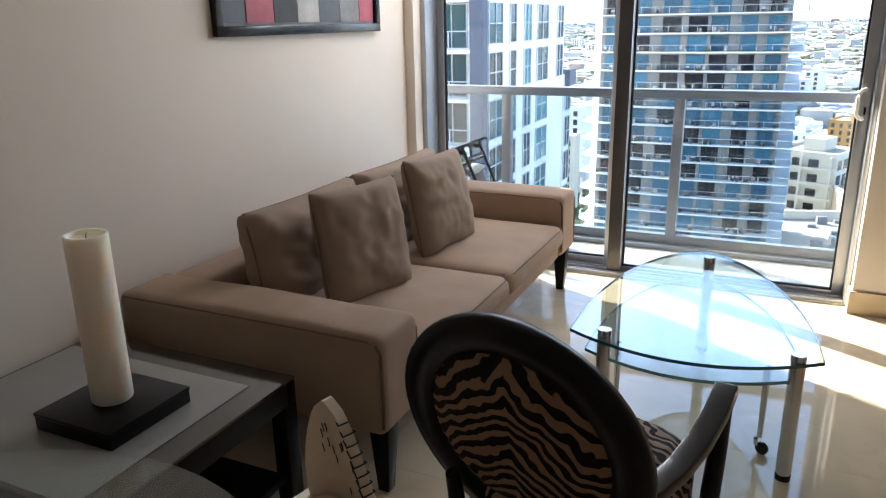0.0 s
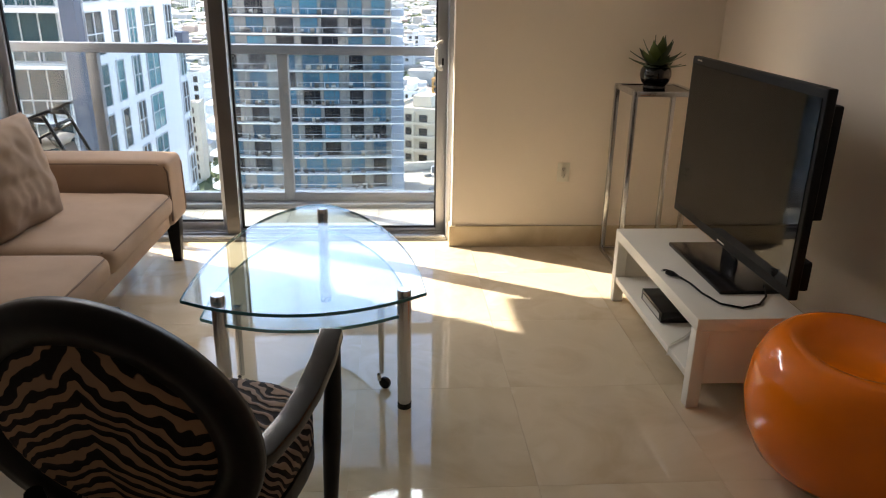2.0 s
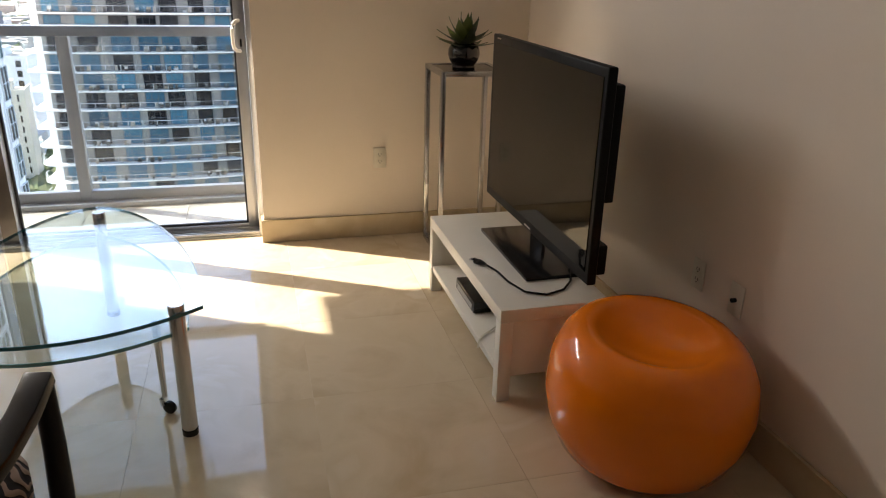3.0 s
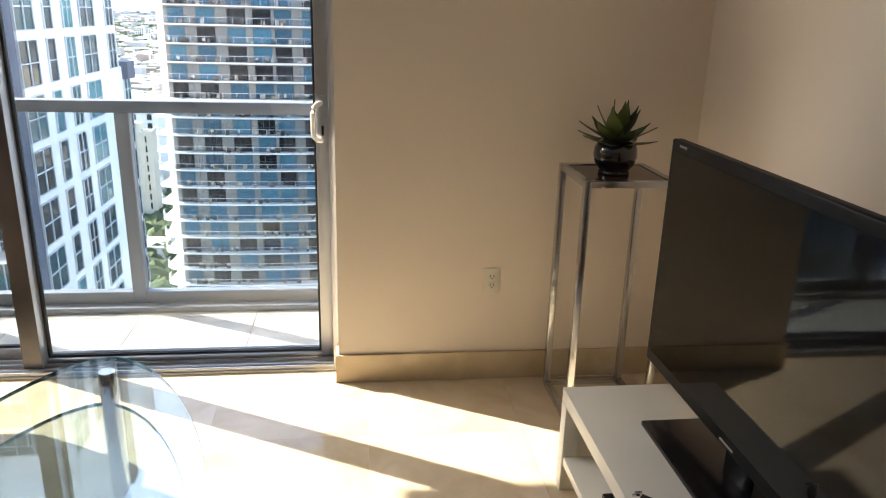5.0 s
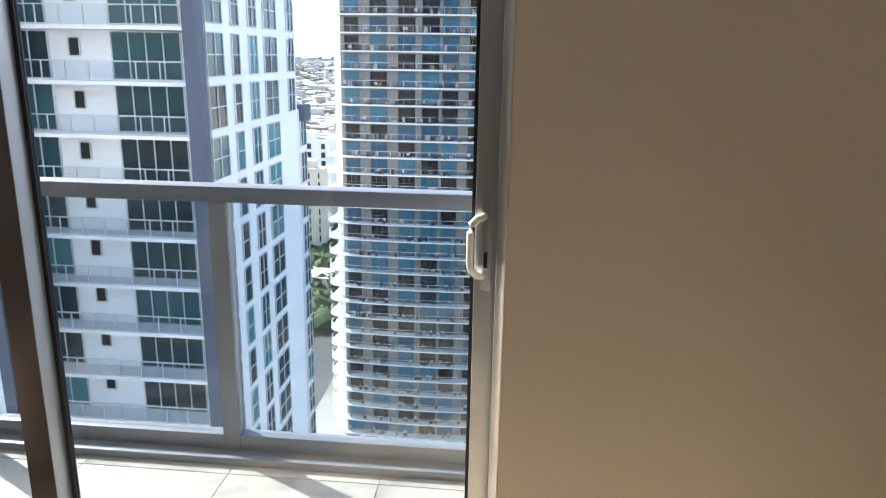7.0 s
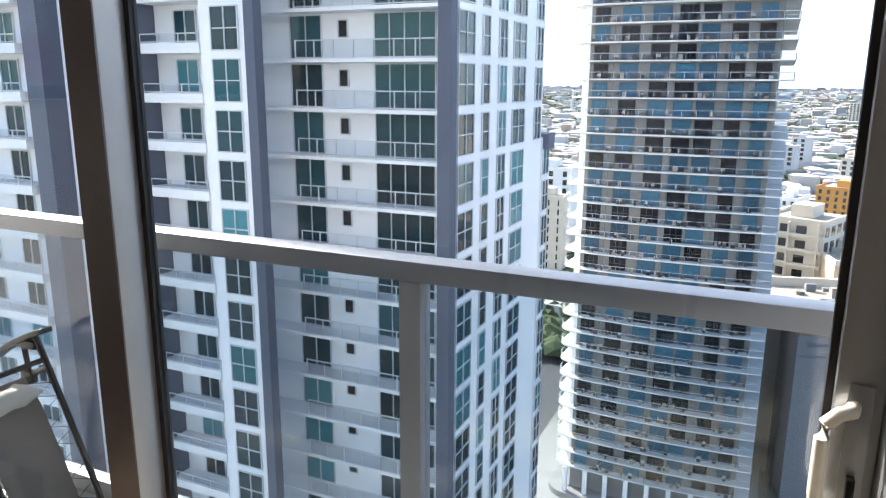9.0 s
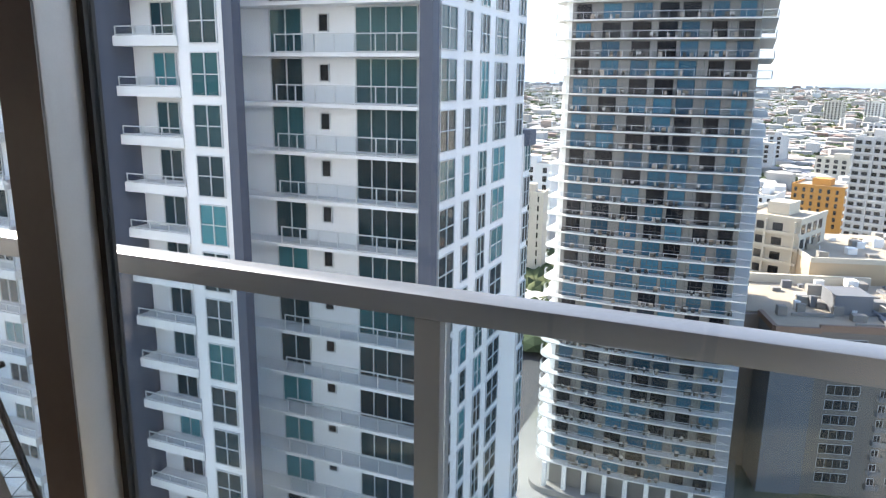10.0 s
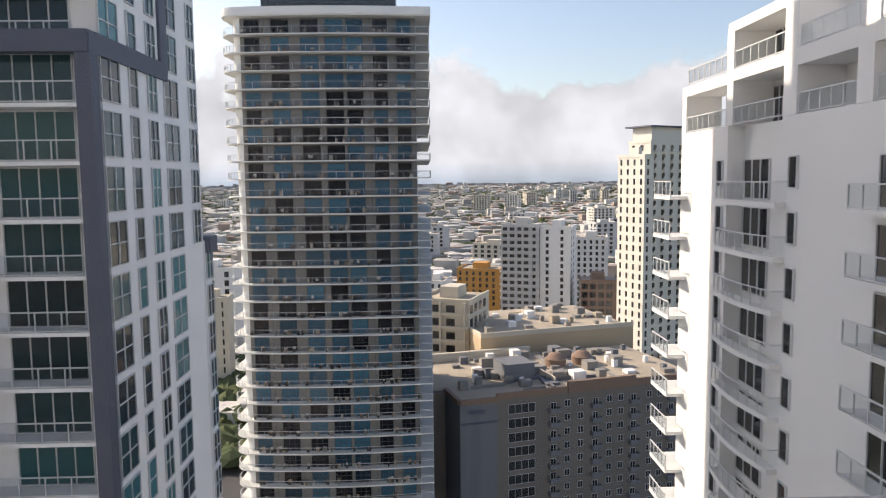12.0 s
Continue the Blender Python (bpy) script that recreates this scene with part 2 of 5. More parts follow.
# ---- mesh helpers ----
class Build:
    """Collects corners and faces of one mesh."""

    def __init__(self):
        self.v, self.f = [], []

    def add(self, verts, faces):
        k = len(self.v)
        self.v += [tuple(p) for p in verts]
        self.f += [tuple(k + i for i in q) for q in faces]
        return self

    def box(self, x0, x1, y0, y1, z0, z1):
        return self.add([(x, y, z) for z in (z0, z1) for x, y in ((x0, y0), (x1, y0), (x1, y1), (x0, y1))],
                        [(3, 2, 1, 0), (4, 5, 6, 7), (0, 1, 5, 4), (1, 2, 6, 5), (2, 3, 7, 6), (3, 0, 4, 7)])

    def prism(self, outline, z0, z1):
        n = len(outline)
        return self.add([(x, y, z) for z in (z0, z1) for x, y in outline],
                        [tuple(range(n - 1, -1, -1)), tuple(range(n, 2 * n))] + [(i, (i + 1) % n, n + (i + 1) % n, n + i) for i in range(n)])

    def lathe(self, profile, n=24, at=(0, 0, 0)):
        """profile: (radius, height) from the bottom to the top."""
        v = [(at[0] + r * math.cos(2 * math.pi * i / n), at[1] + r * math.sin(2 * math.pi * i / n), at[2] + z) for r, z in profile for i in range(n)]
        f = [(j * n + i, j * n + (i + 1) % n, (j + 1) * n + (i + 1) % n, (j + 1) * n + i) for j in range(len(profile) - 1) for i in range(n)]
        return self.add(v, f + [tuple(range(n - 1, -1, -1)), tuple(range((len(profile) - 1) * n, len(profile) * n))])

    def tube(self, points, r, n=8, closed=False):
        """A round bar along points; r: one radius, or one for each point."""
        pts = [Vector(p) for p in points]
        m, v = len(pts), []
        for i, p in enumerate(pts):
            d = (pts[(i + 1) % m] - pts[i - 1]) if closed else (pts[min(i + 1, m - 1)] - pts[max(i - 1, 0)])
            d.normalize()
            s = d.cross(Vector((0, 0, 1)) if abs(d.z) < 0.95 else Vector((1, 0, 0))).normalized()
            u = s.cross(d)
            rr = r[i] if isinstance(r, (list, tuple)) else r
            v += [p + rr * (s * math.cos(2 * math.pi * k / n) + u * math.sin(2 * math.pi * k / n)) for k in range(n)]
        f = [(i * n + k, i * n + (k + 1) % n, ((i + 1) % m) * n + (k + 1) % n, ((i + 1) % m) * n + k) for i in range(m if closed else m - 1) for k in range(n)]
        return self.add(v, f if closed else f + [tuple(range(n - 1, -1, -1)), tuple(range((m - 1) * n, m * n))])

    def beam(self, points, wide, high):
        """A bar of rectangular section along points in a mostly flat path."""
        v = []
        pts = [Vector(p) for p in points]
        for i, p in enumerate(pts):
            d = (pts[min(i + 1, len(pts) - 1)] - pts[max(i - 1, 0)]).normalized()
            s = d.cross(Vector((0, 0, 1))).normalized()
            u = s.cross(d)
            v += [p + s * (a * wide / 2) + u * (b * high / 2) for a, b in ((-1, -1), (1, -1), (1, 1), (-1, 1))]
        f = [(4 * i + k, 4 * i + (k + 1) % 4, 4 * i + 4 + (k + 1) % 4, 4 * i + 4 + k) for i in range(len(pts) - 1) for k in range(4)]
        n = 4 * (len(pts) - 1)
        return self.add(v, f + [(3, 2, 1, 0), (n, n + 1, n + 2, n + 3)])

    def cushion(self, sx, sy, sz, n=18, m=None, seed=0, plump=0.42, dent=0.02):
        """A pillow lying flat: sx by sy, sz thick, with a seam round it, corners drawn out and soft creases."""
        for side in (1, -1):
            v = []
            for j in range(n + 1):
                for i in range(n + 1):
                    u, w = 2 * i / n - 1, 2 * j / n - 1
                    t = max(0.0, (1 - abs(u) ** 3.0) * (1 - abs(w) ** 3.0)) ** plump
                    x, y = u * sx / 2 * (1 - 0.05 * (1 - w * w) * abs(u)), w * sy / 2 * (1 - 0.05 * (1 - u * u) * abs(w))
                    c = noise.noise((u * 2.1 + seed, w * 2.1, side * 3.0)) * dent + noise.noise((u * 5 + seed, w * 5, side)) * dent * 0.5
                    v.append((x, y, side * (t * sz / 2) + c * t))
            q = [(j * (n + 1) + i, j * (n + 1) + i + 1, (j + 1) * (n + 1) + i + 1, (j + 1) * (n + 1) + i) for j in range(n) for i in range(n)]
            self.add(v, q if side > 0 else [f[::-1] for f in q])
        return self

    def data(self, name, material, bevel=0.0, smooth=False, segments=2, turn=None):
        me = bpy.data.meshes.new(name)
        me.from_pydata(self.v, [], self.f)
        if bevel or smooth == "weld":
            bm = bmesh.new()
            bm.from_mesh(me)
            if smooth == "weld":
                bmesh.ops.remove_doubles(bm, verts=bm.verts, dist=0.0004)
            if bevel:
                bmesh.ops.bevel(bm, geom=bm.edges[:], offset=bevel, segments=segments, affect="EDGES", profile=0.5, clamp_overlap=True)
            bm.to_mesh(me)
            bm.free()
        if turn:
            me.transform(turn)
        if smooth:
            me.shade_smooth()
            if smooth != "all" and smooth != "weld":
                me.set_sharp_from_angle(angle=radians(40))
        me.materials.append(material)
        return me


def part(name, build, material, parent, label="", bevel=0.0, smooth=True, segments=2, turn=None, at=None):
    """Links one mesh as a part of a thing."""
    ob = new(name, build if isinstance(build, bpy.types.Mesh) else build.data(name, material, bevel, smooth, segments, turn))
    ob.parent = parent
    if at is not None:
        ob.matrix_basis = at
    return tagged(ob, label)


def thing(name, label, category, m=Matrix(), group="", kind=""):
    ob = new(name)
    ob.matrix_basis = m
    return tagged(ob, label, category, group, kind)


def solid(name, build, material, label, category="", kind="structure", bevel=0.0, smooth=False):
    return tagged(new(name, build.data(name, material, bevel, smooth)), label, category or name.split("_")[0], "", kind)


def oval(rx, ry, n=48, cx=0.0, cy=0.0):
    return [(cx + rx * math.cos(2 * math.pi * i / n), cy + ry * math.sin(2 * math.pi * i / n)) for i in range(n)]


# ---- the room ----
XL, XR, YB, YW, ZC = -2.30, 1.93, -2.6, 4.56, 2.62      # left wall, right wall, back wall, window wall, ceiling
HEAD = 2.42                                              # top of the sliding door
solid("wall_left", Build().box(XL - 0.2, XL, YB - 0.2, 5.0, -0.2, ZC), WALL, "smooth off-white painted wall behind the sofa", "wall")
solid("wall_right", Build().box(XR, XR + 0.2, YB - 0.2, 5.0, -0.2, ZC), WALL, "smooth cream painted wall behind the television", "wall")
solid("wall_back", Build().box(XL, XR, YB - 0.2, YB, -0.2, ZC), WALL, "plain cream painted wall closing the room", "wall")
solid("wall_window", Build().box(0.412, XR, YW, 4.92, -0.2, ZC), WALL, "cream painted wall beside the sliding glass door", "wall")
solid("wall_header", Build().box(XL, 0.412, YW, 4.92, HEAD, ZC), WALL, "painted wall strip above the sliding door", "wall")
solid("wall_jamb", Build().box(XL, -2.235, YW, 4.92, -0.2, HEAD), WALL, "cream painted return beside the balcony window", "wall")
solid("ceiling", Build().box(XL - 0.2, XR + 0.2, YB - 0.2, 4.92, ZC, ZC + 0.25), CEIL, "flat white painted ceiling", "ceiling")
floor = solid("floor", Build().box(XL, XR, YB, 4.66, -0.2, -0.0022), GROUT, "polished cream marble tile floor with thin joints", "floor")
skirt = solid("baseboard", Build().box(0.398, XR - 0.016, YW - 0.016, YW, 0, 0.13).box(0.398, 0.412, YW, 4.66, 0, 0.13), BASE, "beige travertine baseboard along the window wall", "baseboard", bevel=0.002)
solid("baseboard_right", Build().box(XR - 0.016, XR, YB, YW, 0, 0.13), BASE, "beige travertine baseboard along the side wall", "baseboard", bevel=0.002)
solid("baseboard_left", Build().box(XL, XL + 0.016, YB, YW, 0, 0.13), BASE, "beige travertine baseboard behind the sofa", "baseboard", bevel=0.002)

# sliding door: fixed leaf at the left, moving leaf at the right
door = tagged(new("door_1"), "brushed aluminium sliding glass door, closed, with two tall panes", "door", "", "structure")
part("frame", Build().box(0.386, 0.412, 4.66, 4.90, 0, HEAD).box(-2.235, -2.20, 4.66, 4.90, 0, HEAD).box(-2.20, 0.386, 4.66, 4.90, HEAD - 0.05, HEAD), ALU, door, bevel=0.003)
sill = Build().box(-2.20, 0.386, 4.66, 4.90, 0, 0.012)
for y in (4.672, 4.70, 4.755, 4.80, 4.845, 4.888):
    sill.box(-2.20, 0.386, y - 0.004, y + 0.004, 0.012, 0.028)
part("track", sill, ALU, door, "ribbed aluminium floor track", bevel=0.001)
ST = 4.715
part("mullion", Build().box(-0.962, -0.884, ST, 4.80, 0.028, HEAD - 0.05), ALU, door, bevel=0.003)
# room side of the mullion: its shade and dark reflection put in as darker metal
part("mullion_shade", Build().box(-0.962, -0.884, ST - 0.004, ST - 0.0005, 0.028, HEAD - 0.05), mat("shaded_aluminium", (0.13, 0.122, 0.12), 0.33, 0.75), door, "darkened strip for the shade on the mullion's room side")
part("stile", Build().box(0.327, 0.384, 4.765, 4.81, 0.028, HEAD - 0.05), ALU, door, bevel=0.003)
part("rail", Build().box(-0.884, 0.327, 4.765, 4.81, 0.028, 0.046), ALU, door, bevel=0.002)
part("rail", Build().box(-0.884, 0.327, 4.765, 4.81, HEAD - 0.12, HEAD - 0.05), ALU, door, bevel=0.002)
part("gasket", Build().box(-0.884, -0.872, 4.782, 4.802, 0.046, HEAD - 0.12).box(0.317, 0.327, 4.782, 4.802, 0.046, HEAD - 0.12).box(-0.872, 0.317, 4.782, 4.802, 0.046, 0.056), GASKET, door)
part("pane", Build().box(-0.872, 0.317, 4.788, 4.796, 0.056, HEAD - 0.12), PANE, door, smooth=False)
part("stile", Build().box(-2.198, -2.15, 4.83, 4.875, 0.028, HEAD - 0.05), ALU, door, bevel=0.003)
part("stile", Build().box(-1.012, -0.957, 4.83, 4.875, 0.028, HEAD - 0.05), ALU, door, bevel=0.003)
part("rail", Build().box(-2.15, -1.012, 4.83, 4.875, 0.028, 0.07), ALU, door, bevel=0.002)
part("gasket", Build().box(-2.15, -2.14, 4.845, 4.862, 0.07, HEAD - 0.12).box(-2.14, -1.012, 4.845, 4.862, 0.07, 0.08), GASKET, door)
part("pane", Build().box(-2.14, -1.012, 4.85, 4.858, 0.08, HEAD - 0.12), PANE, door, smooth=False)
hd = [(0.350, 4.764, 1.035), (0.348, 4.748, 1.037), (0.334, 4.742, 1.04), (0.320, 4.740, 1.055), (0.317, 4.740, 1.075), (0.317, 4.740, 1.155), (0.320, 4.740, 1.175), (0.334, 4.742, 1.19), (0.348, 4.748, 1.193), (0.350, 4.764, 1.195)]
handle = part("handle", Build().tube(hd, 0.010, 10), WHITEFURN, door, "white D-shaped pull handle")
part("lock_plate", Build().box(0.343, 0.372, 4.760, 4.765, 0.995, 1.225), ALU, handle, bevel=0.001)
part("latch", Build().box(0.352, 0.362, 4.745, 4.762, 1.06, 1.10), BLACKPL, handle, "small black latch", bevel=0.001)

# ---- the balcony ----
YR0, YR1, ZR, ZB = 5.545, 5.635, 1.10, -0.04
balcony = solid("balcony_slab", Build().box(-6.0, 6.0, 4.92, 5.72, -0.30, ZB - 0.012).box(-2.235, 0.412, 4.90, 4.92, -0.3, -0.0), GROUT, "concrete balcony slab under the stone pavers", "balcony")
# slab above is out of view; its stepped edge is set to cut the sun patch
solid("balcony_ceiling", Build().box(-3.0, 6.0, 4.92, 5.78, 2.50, 2.72).box(-8.0, -3.0, 4.92, 5.31, 2.50, 2.72), CEIL, "white underside of an unseen slab above, stepped to shape the sun patch", "ceiling")
solid("facade_wall", Build().box(-8.0, XL - 0.2, 4.7, 4.92, -3, 2.5).box(XR + 0.2, 6.0, 4.7, 4.92, -3, 2.5), WALL, "plain painted outer wall beside the balcony", "wall")
railing = thing("balcony_railing", "grey metal balcony railing with clear glass infill panels", "railing", pose(0, 0, ZB))
part("top_rail", Build().box(-6, 6, YR0, YR1, ZR - 0.062 - ZB, ZR - ZB), RAILM, railing, bevel=0.006)
part("bottom_rail", Build().box(-6, 6, YR0 + 0.01, YR1 - 0.02, 0.012, 0.10), POSTM, railing, bevel=0.004)
part("bottom_rail", Build().box(-6, 6, YR0 - 0.06, YR0 + 0.009, 0.0, 0.035), POSTM, railing, bevel=0.003)
PX = [-0.695 + 1.27 * k for k in range(-4, 6)]
for x in PX:
    part("post", Build().box(x - 0.035, x + 0.035, YR0 + 0.005, YR1 - 0.015, 0.0, ZR - 0.063 - ZB), POSTM, railing, bevel=0.003)
for x in PX[:-1]:
    part("glass_panel", Build().box(x + 0.036, x + 1.234, YR0 + 0.035, YR0 + 0.045, 0.101, ZR - 0.064 - ZB), RAILGLASS, railing, smooth=False)


def lounge_chair():
    """A folding recliner, half folded: blade armrests, laced side tubes, sling and head pillow."""
    c = thing("lounge_chair", "black tubular folding lounge chair with a laced grey sling", "chair", pose(-2.13, 5.255, ZB + 0.003) @ Matrix.Scale(0.93, 4))
    for y in (-0.17, 0.17):
        part("side_tube", Build().tube([(-0.01, y, 0.79), (0.03, y, 0.70), (0.10, y, 0.54), (0.20, y, 0.31), (0.31, y, 0.012)], 0.0125, 10), BLACKPL, c)
        part("leg", Build().tube([(-0.075, y, 0.66), (-0.12, y, 0.54), (-0.20, y, 0.30), (-0.25, y, 0.012)], 0.0125, 10), BLACKPL, c)
        arm = part("armrest", Build().beam([(-0.27, y, 0.66), (-0.20, y, 0.705), (-0.12, y, 0.75), (-0.03, y, 0.79), (0.055, y, 0.822)], 0.06, 0.022), BLACKPL, c, "moulded black armrest", bevel=0.004)
        part("strut", Build().tube([(-0.085, y, 0.755), (-0.075, y, 0.66), (-0.072, y, 0.60)], 0.011, 8), BLACKPL, c)
        part("brace", Build().tube([(-0.18, y, 0.50), (-0.11, y, 0.60), (-0.05, y, 0.628), (0.04, y, 0.672)], 0.010, 8), BLACKPL, c)
        part("joint", Build().box(-0.105, -0.045, y - 0.017, y + 0.017, 0.585, 0.635), BLACKPL, c, bevel=0.006)
        part("joint", Build().box(-0.10, 0.0, y - 0.02, y + 0.02, 0.735, 0.768), BLACKPL, c, bevel=0.006)
    for x, z in ((-0.25, 0.012), (0.31, 0.012), (0.03, 0.70)):
        part("cross_tube", Build().tube([(x, -0.158, z), (x, 0.158, z)], 0.011, 10), BLACKPL, c)
    prof = [(-0.03, 0.635), (0.045, 0.54), (0.10, 0.42), (0.155, 0.29), (0.215, 0.14), (0.25, 0.05)]
    sl = Build()
    for i in range(len(prof) - 1):
        (x0, z0), (x1, z1) = prof[i], prof[i + 1]
        sl.add([(x, y, z) for x, z in ((x0, z0), (x1, z1)) for y in (-0.12, 0.12)] + [(x - 0.004, y, z - 0.002) for x, z in ((x0, z0), (x1, z1)) for y in (-0.12, 0.12)],
               [(0, 1, 3, 2), (5, 4, 6, 7), (1, 0, 4, 5), (2, 3, 7, 6), (0, 2, 6, 4), (3, 1, 5, 7)])
    part("sling", sl, SLING, c, "grey mesh sling")
    for y in (-1, 1):
        lace = []
        for k in range(21):
            f = k / 20 * (len(prof) - 1)
            i = min(int(f), len(prof) - 2)
            x, z = prof[i][0] + (f - i) * (prof[i + 1][0] - prof[i][0]), prof[i][1] + (f - i) * (prof[i + 1][1] - prof[i][1])
            lace.append((x + (0.002 if k % 2 else 0.045), y * (0.118 if k % 2 else 0.168), z + (0.0 if k % 2 else 0.02)))
        part("lacing", Build().tube(lace, 0.003, 5), BLACKPL, c, "zigzag black elastic lacing")
    part("head_pillow", Build().cushion(0.24, 0.25, 0.085, 14, seed=4), PILLOWG, c, "pale soft head pillow", smooth="weld", turn=pose(-0.045, 0, 0.572, 0, -12, 0))
    return c


lounge_chair()


# ---- furniture ----
def soft_box(b, x0, x1, y0, y1, z0, z1, r, crown=0.0, crease=0.0, seed=0.0, n=14):
    """An upholstered block: rounded edges, a crowned top and faint creases."""
    c = Vector(((x0 + x1) / 2, (y0 + y1) / 2, (z0 + z1) / 2))
    half = Vector(((x1 - x0) / 2, (y1 - y0) / 2, (z1 - z0) / 2))
    for axis in range(3):
        for side in (-1, 1):
            u, w = (axis + 1) % 3, (axis + 2) % 3
            v = []
            for q in range(n + 1):
                for p in range(n + 1):
                    d = Vector((0, 0, 0))
                    d[axis], d[u], d[w] = side, math.sin(math.pi / 2 * (2 * p / n - 1)), math.sin(math.pi / 2 * (2 * q / n - 1))
                    full = Vector([d[k] * half[k] for k in range(3)])
                    core = Vector([max(-half[k] + r, min(half[k] - r, full[k])) for k in range(3)])
                    off = full - core
                    pt = core + (off.normalized() * r if off.length > 1e-9 else off)
                    if crown and pt.z > 0:
                        pt.z += crown * (1 - (pt.x / half.x) ** 2) * (1 - (pt.y / half.y) ** 2)
                    if crease:
                        g = (pt + c) * 4.0
                        pt += pt.normalized() * crease * (noise.noise((g.x + seed, g.y, g.z)) + 0.5 * noise.noise((g.x * 2.6, g.y * 2.6 + seed, g.z * 2.6)))
                    v.append(pt + c)
            f = [(q * (n + 1) + p, q * (n + 1) + p + 1, (q + 1) * (n + 1) + p + 1, (q + 1) * (n + 1) + p) for q in range(n) for p in range(n)]
            b.add(v, f if side > 0 else [t[::-1] for t in f])
    return b


def sofa():
    """Two-seat sofa along the left wall: low arms, loose seat and back cushions, tapered dark legs."""
    s = thing("sofa", "taupe fabric two-seat sofa with low wide arms and piping", "sofa", pose(-2.275, 2.075, 0))
    W, Lg = 1.16, 2.37                                     # depth from the wall, length
    part("base", Build().box(0.02, W - 0.02, 0.27, Lg - 0.27, 0.25, 0.335), FABRIC, s, bevel=0.012)
    part("back_frame", soft_box(Build(), 0.0, 0.20, 0.26, Lg - 0.26, 0.25, 0.60, 0.035, 0.0, 0.003), FABRIC, s, smooth="weld")
    for y in (0.0, Lg - 0.265):
        arm = part("arm", soft_box(Build(), 0.0, W, y, y + 0.265, 0.25, 0.615, 0.036, 0.012, 0.004, y, 20), FABRIC, s, smooth="weld")
        for yy in (y + 0.008, y + 0.257):
            part("piping", Build().tube([(0.03, yy, 0.596), (W * 0.3, yy, 0.597), (W * 0.7, yy, 0.597), (W - 0.06, yy, 0.594), (W - 0.024, yy, 0.582), (W - 0.008, yy, 0.555), (W - 0.004, yy, 0.40), (W - 0.006, yy, 0.285)], 0.006, 6), PIPING, arm)
    for k, (y0, y1) in enumerate(((0.268, 1.183), (1.188, Lg - 0.268))):
        seat = part("seat_cushion", soft_box(Build(), 0.22, W + 0.02, y0, y1, 0.325, 0.452, 0.055, 0.03, 0.009, 3.0 + 5 * k, 20), FABRIC, s, "plump loose seat cushion", smooth="weld")
        part("piping", Build().tube([(0.30, y1 - 0.012, 0.438), (W - 0.03, y1 - 0.012, 0.438), (W + 0.008, y1 - 0.05, 0.436), (W + 0.008, y0 + 0.05, 0.436), (W - 0.03, y0 + 0.012, 0.438)], 0.004, 6), PIPING, seat)
    for k, (y0, y1) in enumerate(((0.37, 1.16), (1.20, Lg - 0.30))):
        turn = pose(0.37, (y0 + y1) / 2, 0.63, 0, -100, 0)
        bc = part("back_cushion", Build().cushion(0.47, y1 - y0, 0.27, 34, seed=k * 7 + 1, plump=0.30, dent=0.03), FABRIC2, s, "plump creased loose back cushion", smooth="weld", turn=turn)
        part("piping", Build().tube([(u * 0.228, w * (y1 - y0) * 0.49, 0) for u, w in ((-1, -1), (-0.96, 0), (-1, 1), (0, 0.965), (1, 1), (0.96, 0), (1, -1), (0, -0.965))], 0.005, 6, closed=True), PIPING, bc, turn=turn)
    for x, y in ((0.10, 0.08), (0.10, Lg - 0.09), (W - 0.05, 0.08), (W - 0.05, Lg - 0.10)):
        part("leg", Build().add([(x + a * w, y + b * w, z) for z, w in ((0, 0.022), (0.255, 0.038)) for a, b in ((-1, -1), (1, -1), (1, 1), (-1, 1))],
                                [(3, 2, 1, 0), (4, 5, 6, 7), (0, 1, 5, 4), (1, 2, 6, 5), (2, 3, 7, 6), (3, 0, 4, 7)]), DARKWOOD, s, "tapered dark wooden leg", bevel=0.003)


sofa()


def throw_pillow(m, seed, label):
    t = thing("throw_pillow", label, "pillow", m, "pillows on the sofa")
    part("cover", Build().cushion(0.50, 0.48, 0.18, 30, seed=seed, plump=0.40, dent=0.024), FABRIC2, t, smooth="weld")
    part("seam", Build().tube([(sx * 0.245 * (1 - 0.05 * (1 - f * f)) if k % 2 == 0 else f * 0.25 * sg, sy * 0.235 if k % 2 else f * 0.24 * sg, 0)
                               for k, sx, sy, sg in ((0, 1, 0, 1), (1, 0, 1, -1), (0, -1, 0, -1), (1, 0, -1, 1)) for f in (-0.97, -0.5, 0.0, 0.5, 0.97)], 0.0045, 5, closed=True), PIPING, t)


throw_pillow(pose(-1.60, 2.79, 0.69, 0, 79, -16), 3, "taupe throw pillow leaning on the back cushion")
throw_pillow(pose(-1.60, 3.56, 0.69, 0, 77, -8), 9, "taupe throw pillow with soft creases, leaning upright")


